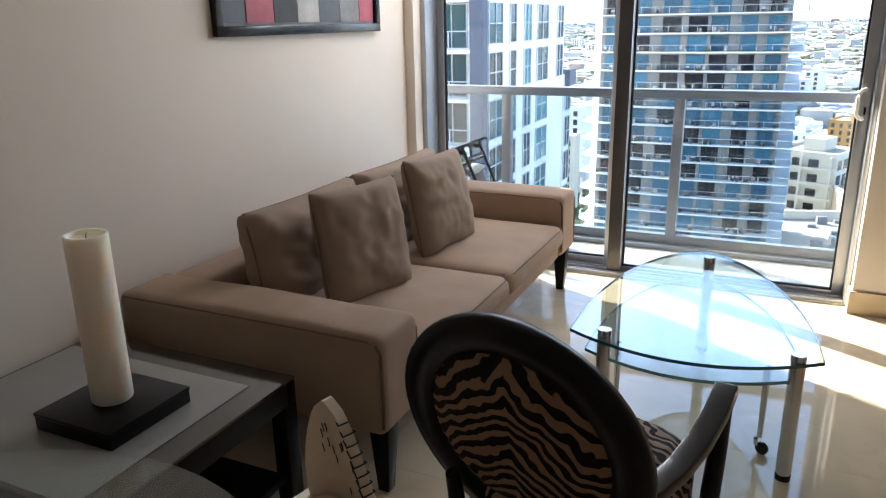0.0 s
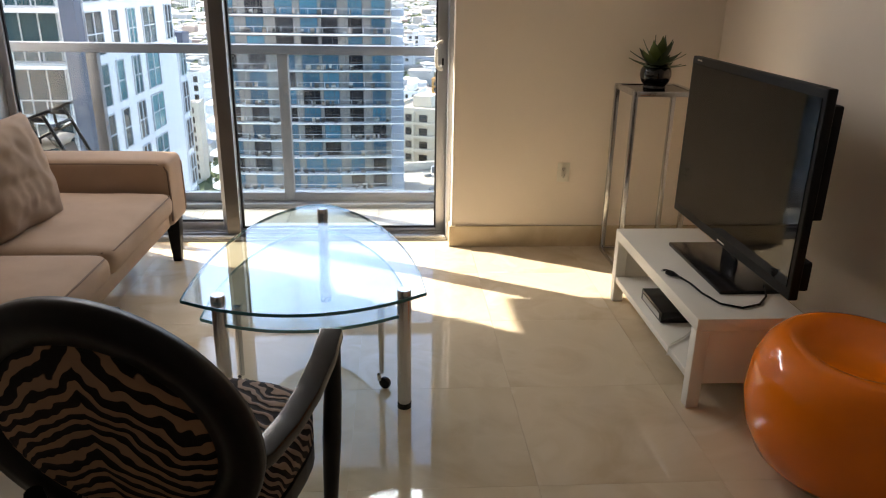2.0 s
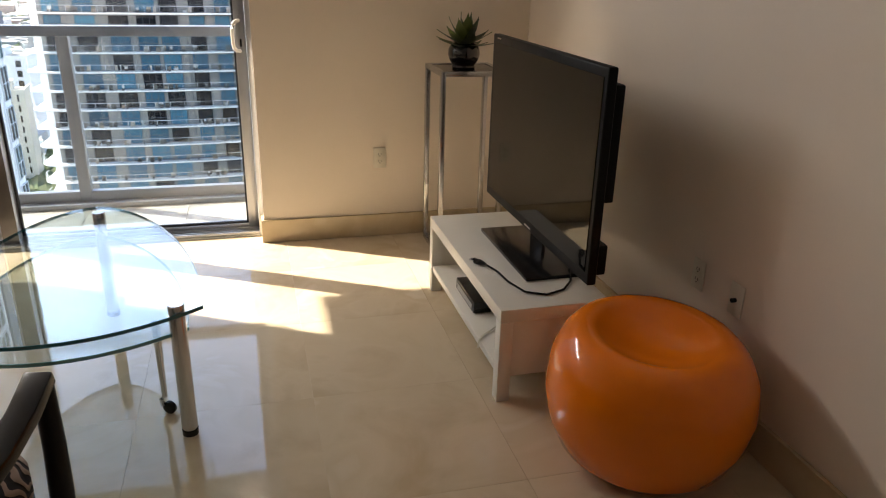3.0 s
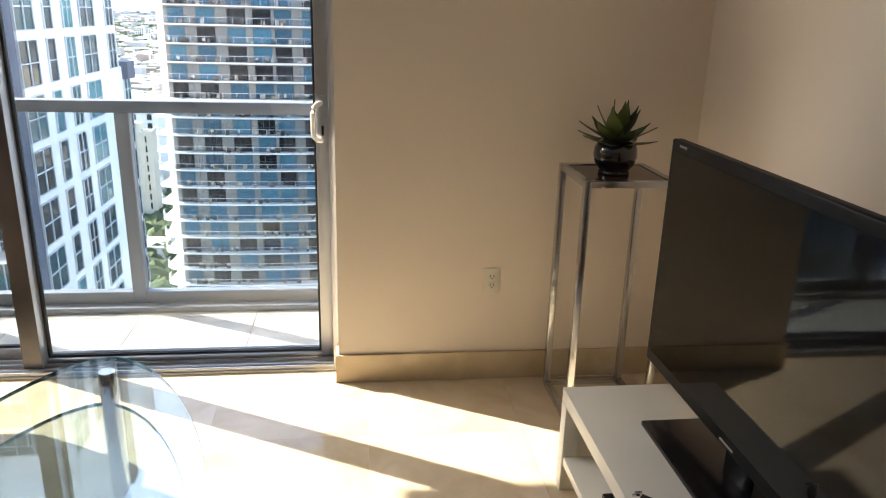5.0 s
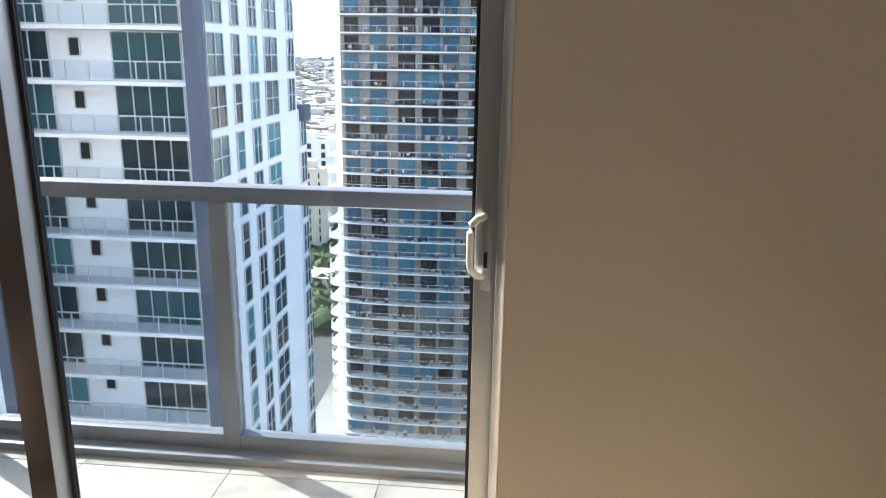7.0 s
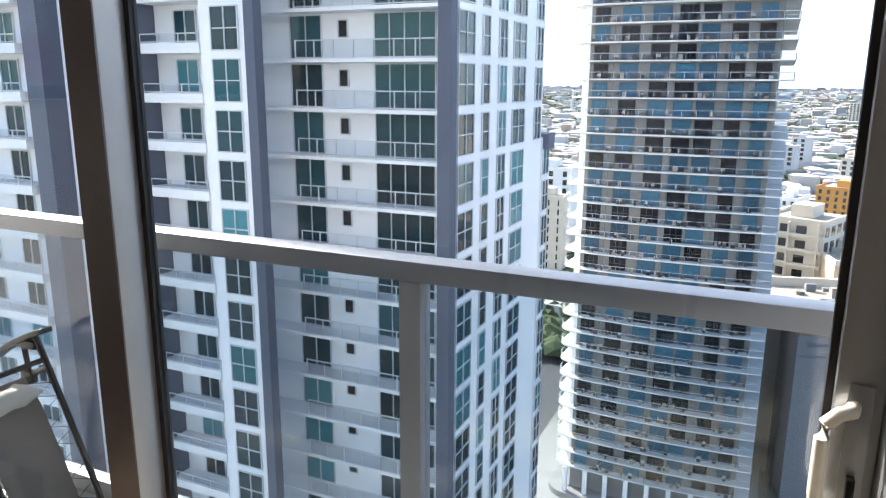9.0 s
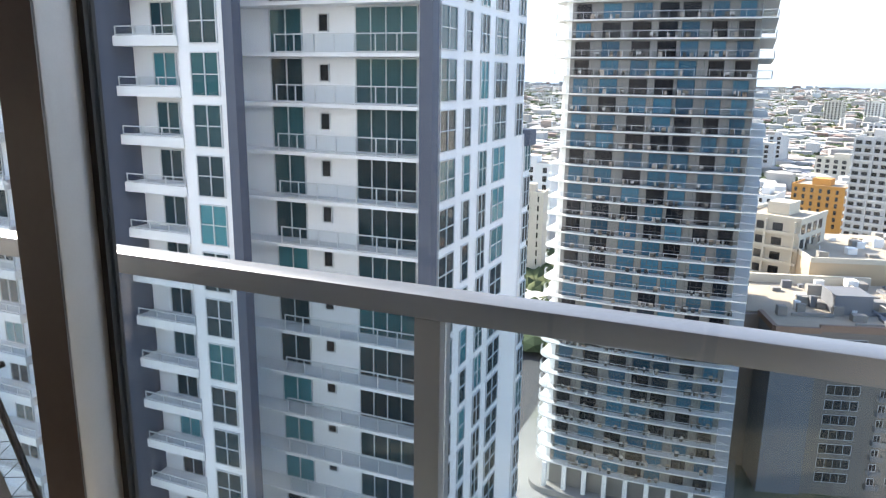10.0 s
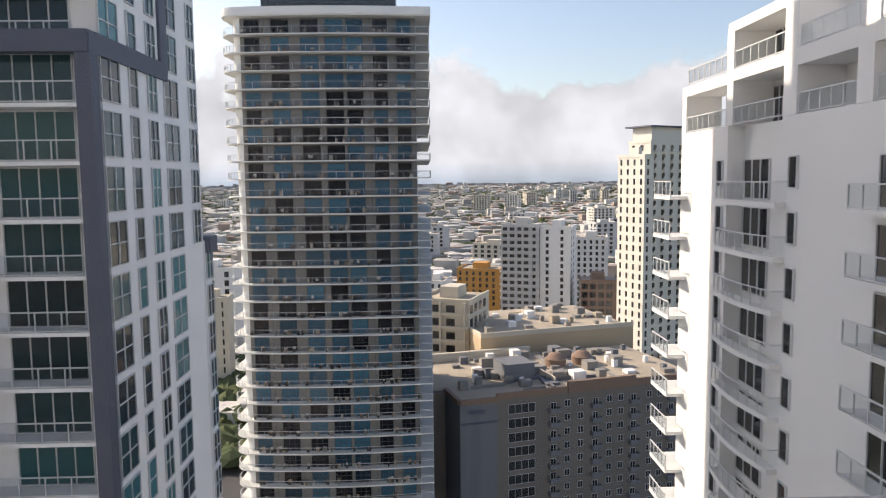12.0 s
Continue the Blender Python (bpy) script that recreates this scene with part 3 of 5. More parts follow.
def coffee_table():
    """Two rounded-triangle glass plates on three chrome posts and casters."""
    t = thing("coffee_table", "two-tier glass coffee table on brushed chrome posts", "table", pose(-0.27, 3.245, 0, 0, 0, 3))

    def outline(k, n=18):
        """Rounded triangle: wide near side that bows out, long sides that sweep to a round far end."""
        pts = []
        a, b, c = (0.432 * k, -0.49 * k), (-0.432 * k, -0.49 * k), (0, 0.66 * k)
        for i in range(n):                                     # near side
            f = i / n
            pts.append((b[0] + (a[0] - b[0]) * f, b[1] - 0.15 * k * 4 * f * (1 - f)))
        for i in range(n):                                     # right side to the tip
            f = i / n * math.pi / 2
            pts.append((a[0] * math.cos(f) ** 1.28, a[1] + (c[1] - a[1]) * math.sin(f)))
        for i in range(n):
            f = (1 - i / n) * math.pi / 2
            pts.append((-a[0] * math.cos(f) ** 1.1, a[1] + (c[1] - a[1]) * math.sin(f)))
        return pts

    for name, k, z, edge in (("tabletop", 1.0, 0.458, TEDGE), ("shelf", 0.80, 0.368, TEDGE2)):
        o = [(x * (1.1 if k < 1 else 1), y * (1.06 if k < 1 else 1) - (0.035 if k < 1 else 0)) for x, y in outline(k)]
        top = part(name, Build().prism([(x * 0.997, y * 0.997) for x, y in o], z - 0.006, z + 0.006), TGLASS, t, smooth=False)
        rim = Build()
        n = len(o)
        rim.add([(x, y, zz) for zz in (z - 0.0062, z + 0.0062) for x, y in o] + [(x * 0.9972, y * 0.9972, zz) for zz in (z - 0.0062, z + 0.0062) for x, y in o],
                [(i, (i + 1) % n, n + (i + 1) % n, n + i) for i in range(n)] + [(2 * n + i, 3 * n + i, 3 * n + (i + 1) % n, 2 * n + (i + 1) % n) for i in range(n)]
                + [(n + i, n + (i + 1) % n, 3 * n + (i + 1) % n, 3 * n + i) for i in range(n)] + [((i + 1) % n, i, 2 * n + i, 2 * n + (i + 1) % n) for i in range(n)])
        part("edge", rim, edge, top, "polished green glass edge", smooth=False)
    for x, y in ((0.35, -0.50), (-0.30, -0.50), (0.02, 0.515)):
        post = part("post", Build().lathe([(0.024, 0.02), (0.026, 0.03), (0.026, 0.478), (0.024, 0.484)], 24, (x, y, 0)), CHROME, t)
        part("cap", Build().lathe([(0.0265, 0.0), (0.0265, 0.02)], 24, (x, y, 0)), BLACKPL, post, "black rubber foot")
    for x, y in ((0.27, -0.36), (-0.27, -0.33)):
        strut = part("strut", Build().tube([(x, y, 0.07), (x, y, 0.362)], [0.009, 0.014], 12), CHROME, t)
        wheel = Build().lathe([(0.018, -0.008), (0.024, -0.006), (0.024, 0.006), (0.018, 0.008)], 16)
        part("caster", wheel, BLACKPL, strut, "small black caster wheel", turn=pose(x + 0.012, y, 0.0245, 0, 90, 60))
        part("caster_hood", Build().tube([(x, y, 0.08), (x - 0.012, y + 0.004, 0.06), (x - 0.01, y, 0.035)], 0.008, 8), CHROME, strut)


coffee_table()


def round_chair():
    """Armchair with an oval framed back, zebra upholstery and swept arms."""
    c = thing("armchair", "black oval-back armchair upholstered in brown zebra fabric", "chair", pose(-0.424, 1.91, -0.0, 0, 0, -14.1))
    back = pose(-0.02, -0.265, 0.655, 102, 0, 0)                 # local x across, y up the back, z towards the rear
    rx, ry, w = 0.332, 0.318, 0.086
    ring, n = Build(), 56
    sec = [(-w, -0.018), (-w * 0.5, -0.026), (0, -0.018), (0.004, 0.0), (0, 0.018), (-w * 0.5, 0.026), (-w, 0.018), (-w - 0.004, 0.0)]
    ring.add([((rx + r) * math.cos(2 * math.pi * i / n), (ry + r) * math.sin(2 * math.pi * i / n), z) for i in range(n) for r, z in sec],
             [(i * 8 + k, ((i + 1) % n) * 8 + k, ((i + 1) % n) * 8 + (k + 1) % 8, i * 8 + (k + 1) % 8) for i in range(n) for k in range(8)])
    fr = part("back_frame", ring, DARKWOOD, c, "wide black-stained oval frame", at=back, smooth="all")
    dome = Build()
    for s in (1, -1):
        rows = [(1.0, 0.012), (0.9, 0.024), (0.6, 0.034), (0.3, 0.038), (0.02, 0.039)]
        dome.add([((rx - w) * k * math.cos(2 * math.pi * i / n), (ry - w) * k * math.sin(2 * math.pi * i / n), s * z) for k, z in rows for i in range(n)],
                 [((j * n + i, j * n + (i + 1) % n, (j + 1) * n + (i + 1) % n, (j + 1) * n + i) if s > 0 else (j * n + i, (j + 1) * n + i, (j + 1) * n + (i + 1) % n, j * n + (i + 1) % n)) for j in range(len(rows) - 1) for i in range(n)]
                 + [tuple(range((len(rows) - 1) * n, len(rows) * n))[::s]])
    part("back_pad", dome, ZEBRA, c, "zebra-print back pad", at=back, smooth="all")
    o = [(0.27 * math.cos(q) * abs(math.cos(q)) ** -0.35, 0.26 * math.sin(q) * abs(math.sin(q)) ** -0.35) for q in ((i + 0.5) * 2 * math.pi / 40 for i in range(40))]
    seat = Build()
    rows = [(0.93, 0.385), (1.0, 0.40), (1.0, 0.455), (0.95, 0.48), (0.8, 0.495), (0.4, 0.505), (0.02, 0.506)]
    seat.add([(x * k, y * k + 0.01, z) for k, z in rows for x, y in o],
             [(j * 40 + i, j * 40 + (i + 1) % 40, (j + 1) * 40 + (i + 1) % 40, (j + 1) * 40 + i) for j in range(6) for i in range(40)] + [tuple(range(39, -1, -1)), tuple(range(240, 280))])
    part("seat", seat, ZEBRA2, c, "thick zebra-print seat cushion", smooth="all")
    part("seat_frame", Build().prism([(x * 1.0, y * 1.0 + 0.01) for x, y in o], 0.33, 0.386), DARKWOOD, c, bevel=0.004)
    for s in (-1, 1):
        part("arm", Build().beam([(s * 0.268, -0.25, 0.60), (s * 0.285, -0.20, 0.598), (s * 0.302, -0.10, 0.608), (s * 0.31, 0.0, 0.628), (s * 0.31, 0.10, 0.656), (s * 0.303, 0.19, 0.688)], 0.058, 0.034), ARMWOOD, c, "swept black wooden arm", bevel=0.006)
        part("arm_post", Build().tube([(s * 0.30, 0.195, 0.668), (s * 0.292, 0.208, 0.50), (s * 0.282, 0.216, 0.36), (s * 0.268, 0.228, 0.16), (s * 0.262, 0.235, 0.0)], [0.022, 0.024, 0.026, 0.021, 0.015], 12), DARKWOOD, c)
        part("rear_leg", Build().tube([(s * 0.19, -0.30, 0.50), (s * 0.20, -0.26, 0.33), (s * 0.205, -0.30, 0.12), (s * 0.21, -0.35, 0.0)], [0.02, 0.024, 0.02, 0.015], 10), DARKWOOD, c)


round_chair()


def tv_bench():
    b = thing("tv_bench", "white lacquered low television bench with an open shelf", "bench", pose(1.18, 2.715, 0))
    D, Lg, H = 0.42, 1.05, 0.374
    part("top", Build().box(0, D, 0, Lg, H - 0.05, H), WHITEFURN, b, bevel=0.002)
    for x in (0.0, D - 0.05):
        for y in (0.0, Lg - 0.05):
            part("leg", Build().box(x, x + 0.05, y, y + 0.05, 0, H - 0.051), WHITEFURN, b, bevel=0.002)
    for y in (0.008, Lg - 0.032):
        part("end_panel", Build().box(0.051, D - 0.051, y, y + 0.024, 0.10, H - 0.051), WHITEFURN, b, bevel=0.001)
    part("shelf", Build().box(0.004, D - 0.004, 0.052, Lg - 0.052, 0.105, 0.135), WHITEFURN, b, bevel=0.002)


tv_bench()


def television():
    t = thing("television", "black flat-screen television on a rectangular stand, switched off", "television", pose(1.455, 3.185, 0.374, 0, 0, 0))
    part("body", Build().box(0.0, 0.034, -0.555, 0.572, 0.108, 0.845), TVBLACK, t, bevel=0.006, segments=3)
    part("rear_housing", Build().box(0.034, 0.07, -0.548, 0.56, 0.40, 0.79), TVBLACK, t, bevel=0.008)
    part("rear_housing", Build().box(0.034, 0.07, -0.548, 0.56, 0.14, 0.25), TVBLACK, t, bevel=0.008)
    part("rear_plate", Build().box(0.034, 0.06, -0.44, 0.44, 0.251, 0.399), TVBLACK, t, bevel=0.004)
    part("screen", Build().box(-0.0035, 0.001, -0.53, 0.547, 0.152, 0.812), SCREEN, t, "dark glossy screen", smooth=False)
    part("neck", Build().prism(oval(0.018, 0.07, 24, 0.05, 0.02), 0.014, 0.16), BLACKPL, t)
    part("stand", Build().box(-0.10, 0.17, -0.25, 0.33, 0.0, 0.016), BLACKPL, t, "glossy black rectangular foot", bevel=0.004)
    part("badge", Build().box(-0.003, 0.0, -0.02, 0.05, 0.122, 0.130), CHROME, t, "small silver mark bar")
    part("badge", Build().box(-0.003, 0.0, 0.46, 0.51, 0.828, 0.835), CHROME, t, "small silver mark bar")


television()
cable = thing("power_cable", "black power cord with a two-pin plug lying on the bench", "cable", pose(1.215, 3.10, 0.374))
part("cord", Build().tube([(0.03, 0.01, 0.012), (0.06, -0.06, 0.006), (0.07, -0.16, 0.005), (0.10, -0.26, 0.005), (0.17, -0.30, 0.005), (0.25, -0.27, 0.005), (0.31, -0.20, 0.005), (0.34, -0.12, 0.02)], 0.0045, 8), BLACKPL, cable)
plug = part("plug", Build().tube([(0.03, 0.01, 0.012), (0.015, 0.03, 0.013), (0.0, 0.05, 0.013)], [0.006, 0.013, 0.011], 8), BLACKPL, cable)
part("prong", Build().box(-0.022, -0.002, 0.058, 0.061, 0.012, 0.018).box(-0.012, 0.008, 0.068, 0.071, 0.012, 0.018), CHROME, plug)
dev = thing("set_top_box", "small black media box with a silver front on the shelf", "electronics", pose(1.225, 3.17, 0.1365))
part("case", Build().box(0, 0.20, 0, 0.27, 0, 0.052), BLACKPL, dev, bevel=0.004)
part("front", Build().box(-0.003, 0, 0.02, 0.24, 0.012, 0.038), CHROME, dev, "silver front strip")
wire = thing("shelf_wire", "thin pale wire hanging over the bench shelf", "cable", pose(1.20, 3.0, 0.137))
part("cord", Build().tube([(0.16, 0.12, 0.006), (0.08, 0.03, 0.005), (0.0, -0.03, 0.004), (-0.022, -0.06, 0.002), (-0.028, -0.07, -0.025)], 0.003, 6), PLATE, wire)


def plant_stand():
    s = thing("plant_stand", "tall square brushed-metal pedestal stand with a dark glass top", "stand", pose(1.315, 4.13, 0))
    W, H, t = 0.355, 1.0, 0.026
    for x in (0, W - t):
        for y in (0, W - t):
            part("leg", Build().box(x, x + t, y, y + t, 0, H), CHROME, s, bevel=0.002)
    for z in (0.0, H - t):
        for q in ((t, W - t, 0, t), (t, W - t, W - t, W), (0, t, t, W - t), (W - t, W, t, W - t)):
            part("rail", Build().box(*q, z, z + t), CHROME, s, bevel=0.002)
    part("top_plate", Build().box(t + 0.002, W - t - 0.002, t + 0.002, W - t - 0.002, H - 0.014, H - 0.004), mat("dark_brown_glass", (0.035, 0.016, 0.012), 0.08), s, "dark brown glass inset")


plant_stand()


def succulent():
    p = thing("potted_plant", "spiky green succulent in a glossy black pot", "plant", pose(1.475, 4.29, 0.9975) @ Matrix.Scale(0.87, 4))
    part("pot", Build().lathe([(0.066, 0.0), (0.07, 0.008), (0.062, 0.016), (0.085, 0.045), (0.096, 0.08), (0.092, 0.115), (0.074, 0.142), (0.066, 0.146), (0.06, 0.14), (0.058, 0.12)], 36), POT, p, smooth="all")
    part("soil", Build().lathe([(0.056, 0.115), (0.058, 0.122), (0.02, 0.126)], 20), SLOT, p)
    rng = random.Random(5)
    for ringi, (count, tilt, ln) in enumerate(((7, 84, 0.17), (7, 64, 0.175), (5, 40, 0.165), (3, 15, 0.16))):
        for i in range(count):
            az = 360 * (i + 0.5 * (ringi % 2)) / count + rng.uniform(-9, 9)
            leaf, m = Build(), 7
            for j in range(m):
                f = j / (m - 1)
                w = 0.040 * math.sin(math.pi * min(0.98, 0.22 + 0.78 * f)) ** 0.8 * (1 - f ** 4) + 0.0006
                bend = (0.10 * f * f - 0.02 * f) * ln
                leaf.v += [(-w, f * ln, bend + 0.006 * (1 - f)), (0, f * ln, bend - 0.006 * (1 - f)), (w, f * ln, bend + 0.006 * (1 - f)), (0, f * ln, bend + 0.004)]
            leaf.f += [(4 * j + k, 4 * j + (k + 1) % 4, 4 * j + 4 + (k + 1) % 4, 4 * j + 4 + k) for j in range(m - 1) for k in range(4)] + [(3, 2, 1, 0)]
            part("leaf", leaf, LEAF, p, turn=pose(0, 0, 0.125 + 0.012 * ringi, 0, 0, az) @ pose(0, 0.012, 0, 90 - tilt + rng.uniform(-6, 6)))


succulent()
pouf = thing("pouf_seat", "glossy orange moulded plastic pouf with a hollowed seat", "pouf", pose(1.545, 2.31, 0))
pr = [(0.0, 0.004), (0.16, 0.0), (0.20, 0.01), (0.265, 0.07), (0.305, 0.16), (0.318, 0.25), (0.305, 0.345), (0.275, 0.405), (0.24, 0.437), (0.205, 0.447), (0.175, 0.435), (0.12, 0.405), (0.06, 0.388), (0.0, 0.384)]
shell = Build().lathe([(max(r * 1.04, 0.001), z * 1.04) for r, z in pr], 56)
shell.v = [(x, y, z + (0.22 * y - 0.04 * x) * max(0.0, (z - 0.2) / 0.25) * 0.35) for x, y, z in shell.v]
part("shell", shell, ORANGE, pouf, smooth="all")


def wall_outlet(m, label):
    o = thing("wall_outlet", label, "outlet", m, "wall outlets")
    part("plate", Build().box(-0.036, 0.036, -0.006, 0, -0.058, 0.058), PLATE, o, bevel=0.0025)
    for z in (0.02, -0.02):
        s = part("socket", Build().box(-0.016, 0.016, -0.0085, -0.006, z - 0.014, z + 0.014), PLATE, o, bevel=0.003)
        part("slots", Build().box(-0.009, -0.006, -0.0095, -0.0085, z - 0.002, z + 0.008).box(0.006, 0.009, -0.0095, -0.0085, z - 0.002, z + 0.008).box(-0.003, 0.003, -0.0095, -0.0085, z - 0.011, z - 0.006), SLOT, s)


wall_outlet(pose(1.075, YW - 0.0005, 0.465), "ivory double wall outlet on the window wall")
wall_outlet(pose(XR - 0.0005, 2.68, 0.465, 0, 0, -90), "ivory wall outlet above the baseboard")
cab = pose(XR - 0.0005, 2.455, 0.465, 0, 0, -90)
co = thing("wall_jack", "ivory wall plate with a black cable socket", "outlet", cab)
part("plate", Build().box(-0.036, 0.036, -0.006, 0, -0.058, 0.058), PLATE, co, bevel=0.0025)
part("socket", Build().tube([(0, -0.006, 0), (0, -0.022, 0)], 0.008, 10), BLACKPL, co)


def side_table():
    t = thing("side_table", "dark side table with a smoked glass top and black frame", "table", pose(-2.27, 1.185, 0))
    part("frame", Build().box(0.0, 0.89, 0.0, 0.04, 0.40, 0.478).box(0, 0.89, 0.74, 0.78, 0.40, 0.478).box(0, 0.04, 0.041, 0.739, 0.40, 0.478).box(0.85, 0.89, 0.041, 0.739, 0.40, 0.478), DARKWOOD, t, bevel=0.003)
    for x in (0.0, 0.83):
        for y in (0.0, 0.72):
            part("leg", Build().box(x, x + 0.06, y, y + 0.06, 0, 0.399), DARKWOOD, t, bevel=0.003)
    part("shelf", Build().box(0.02, 0.87, 0.062, 0.718, 0.12, 0.15), DARKWOOD, t, bevel=0.003)
    top = part("top", Build().box(0, 0.89, 0, 0.78, 0.480, 0.488), mat("smoked_glass_over_wood", (0.024, 0.019, 0.016), 0.12, vary=0.1, spec=0.7, coat=0.4), t, smooth=False)
    part("inset", Build().box(0.012, 0.80, 0.012, 0.665, 0.4885, 0.4905), mat("grey_glass_inset", (0.26, 0.245, 0.225), 0.10, vary=0.05, spec=0.6), t, "pale grey glass inset")


side_table()
ch = thing("candle_holder", "square black wooden block candle holder", "candle holder", pose(-1.715, 1.55, 0.4910, 0, 0, 0))
part("block", Build().box(-0.148, 0.148, -0.148, 0.148, 0, 0.040), DARKWOOD, ch, bevel=0.003)
part("top_board", Build().box(-0.15, 0.15, -0.15, 0.15, 0.0402, 0.052), DARKWOOD, ch, bevel=0.003)
cd = thing("pillar_candle", "tall ivory pillar candle, unlit", "candle", pose(-1.725, 1.557, 0.543))
part("wax", Build().lathe([(0.055, 0.0), (0.058, 0.004), (0.058, 0.495), (0.056, 0.50), (0.05, 0.499), (0.044, 0.490), (0.010, 0.486)], 36), CANDLE, cd)
part("wick", Build().tube([(0, 0, 0.485), (0.002, 0, 0.497), (0.004, 0.001, 0.503)], 0.0015, 6), SLOT, cd)


def stitched_chair():
    """Dining chair of which the pointed, stitched back shows."""
    c = thing("dining_chair", "cream leatherette dining chair with dark loop stitching on its edge", "chair", pose(-0.925, 1.36, 0, 0, 0, -14))
    n, rows = 12, 14
    b = Build()
    for s in (0.0, 0.028):
        for j in range(rows + 1):
            f = j / rows
            half = 0.108 * max(0.0, 1 - f ** 1.7) ** 0.62 + 0.004
            for i in range(n + 1):
                u = 2 * i / n - 1
                b.v.append((u * half, -0.06 * (u * half / 0.112) ** 2 - 0.10 * f + 0.19 + s, 0.42 + 0.345 * f))
    k = (n + 1) * (rows + 1)
    for j in range(rows):
        for i in range(n):
            q = (j * (n + 1) + i, j * (n + 1) + i + 1, (j + 1) * (n + 1) + i + 1, (j + 1) * (n + 1) + i)
            b.f += [q, tuple(k + a for a in q[::-1])]
        for i in (0, n):
            q = (j * (n + 1) + i, (j + 1) * (n + 1) + i, k + (j + 1) * (n + 1) + i, k + j * (n + 1) + i)
            b.f.append(q if i else q[::-1])
    b.f += [(rows * (n + 1) + i, rows * (n + 1) + i + 1, k + rows * (n + 1) + i + 1, k + rows * (n + 1) + i) for i in range(n)]
    back = part("backrest", b, WOVEN, c, smooth=True)
    for j in range(3, 13):
        f = j / 14
        half = 0.108 * (1 - f ** 1.7) ** 0.62 + 0.004
        y = -0.06 * (half / 0.112) ** 2 - 0.10 * f + 0.19
        z = 0.42 + 0.345 * f
        part("stitch", Build().tube([((half - 0.03), y + 0.015, z), ((half + 0.002), y - 0.005, z + 0.004), ((half + 0.006), y + 0.014, z + 0.004), ((half + 0.002), y + 0.034, z), ((half - 0.04), y + 0.045, z - 0.012)], 0.0022, 5), SLOT, back)
    rnd = random.Random(17)
    for j in range(16):
        f, u = rnd.uniform(0.1, 0.75), rnd.uniform(-0.7, 0.7)
        x, y, z = u * 0.1 * (1 - f ** 1.7) ** 0.62, -0.10 * f + 0.19 - 0.06 * (u * 0.1 / 0.112) ** 2 - 0.002, 0.42 + 0.345 * f
        part("stitch", Build().tube([(x, y, z), (x + 0.003, y - 0.003, z + 0.010), (x + 0.004, y - 0.008, z + 0.028)], 0.0014, 5), SLOT, back)
    part("seat", Build().box(-0.15, 0.15, -0.22, 0.17, 0.40, 0.45), WOVEN, c, bevel=0.02, segments=3)
    for x in (-0.12, 0.12):
        for y in (-0.18, 0.14):
            part("leg", Build().tube([(x, y, 0.402), (x * 1.05, y * 1.1, 0)], [0.018, 0.012], 10), DARKWOOD, c)


stitched_chair()
dt = thing("dining_table", "round clear glass dining table on a dark pedestal", "table", pose(-1.06, 0.535, 0))
dtop = part("tabletop", Build().prism(oval(0.60, 0.60, 72), 0.744, 0.754), TGLASS, dt, smooth=False)
part("pedestal", Build().lathe([(0.25, 0.0), (0.25, 0.02), (0.06, 0.05), (0.05, 0.40), (0.06, 0.70), (0.16, 0.743)], 32), DARKWOOD, dt)


def painting():
    p = thing("framed_painting", "abstract painting of grey, white and rose blocks in a black frame", "painting", pose(XL + 0.002, 2.785, 1.53))
    W, H, t = 1.41, 0.62, 0.045
    for q in ((0, W, 0, t), (0, W, H - t, H), (0, t, t, H - t), (W - t, W, t, H - t)):
        part("frame", Build().box(0, 0.032, q[0], q[1], q[2], q[3]), BLACKPL, p, bevel=0.003)
    part("backing", Build().box(0.002, 0.010, t + 0.001, W - t - 0.001, t + 0.001, H - t - 0.001), CANVAS[2], p)
    rng = random.Random(11)
    for k, (y0, y1, ci) in enumerate(((0.05, 0.21, 4), (0.22, 0.42, 1), (0.425, 0.61, 0), (0.615, 0.80, 3), (0.805, 1.00, 4), (1.005, 1.20, 2), (1.205, 1.355, 1))):
        z = t + 0.012
        while z < H - t - 0.03:
            h = min(rng.uniform(0.10, 0.26), H - t - 0.008 - z)
            part("colour_block", Build().box(0.010, 0.0125 + 0.002 * rng.random(), y0, y1, z, z + h - 0.004), CANVAS[ci], p)
            z += h
            ci = rng.choice((0, 1, 2, 3, 4))


painting()


# ---- the city outside ----
GZ = -76.0                                                # street level, far below the balcony
WHITE = mat("white_stucco", (0.86, 0.86, 0.87), 0.8, vary=0.05, scale=0.15, bscale=3)
WHITE2 = mat("bright_stucco", (0.74, 0.74, 0.73), 0.8, vary=0.04, scale=0.12, bscale=2)
SLATE = mat("slate_blue_panel", (0.085, 0.10, 0.14), 0.6, vary=0.06, scale=0.3, bscale=4)
CONC = mat("beige_concrete", (0.25, 0.24, 0.225), 0.8, vary=0.06, scale=0.2, bscale=3)
SLABW = mat("white_slab_edge", (0.80, 0.80, 0.80), 0.7, vary=0.05, scale=0.2)
GREYD = mat("grey_render", (0.185, 0.165, 0.15), 0.85, vary=0.08, scale=0.15, bscale=3)
GREYBL = mat("blue_grey_render", (0.17, 0.18, 0.20), 0.8, vary=0.05, scale=0.1)
ROOF = mat("roof_gravel", (0.40, 0.345, 0.27), 0.9, vary=0.2, scale=0.12, bscale=2)
CREAM = mat("cream_render", (0.58, 0.53, 0.44), 0.85, vary=0.06, scale=0.2)
PALE = mat("pale_cream_render", (0.70, 0.67, 0.60), 0.85, vary=0.06, scale=0.2)
PALEGREY = mat("pale_grey_render", (0.50, 0.50, 0.50), 0.8, vary=0.06, scale=0.2)
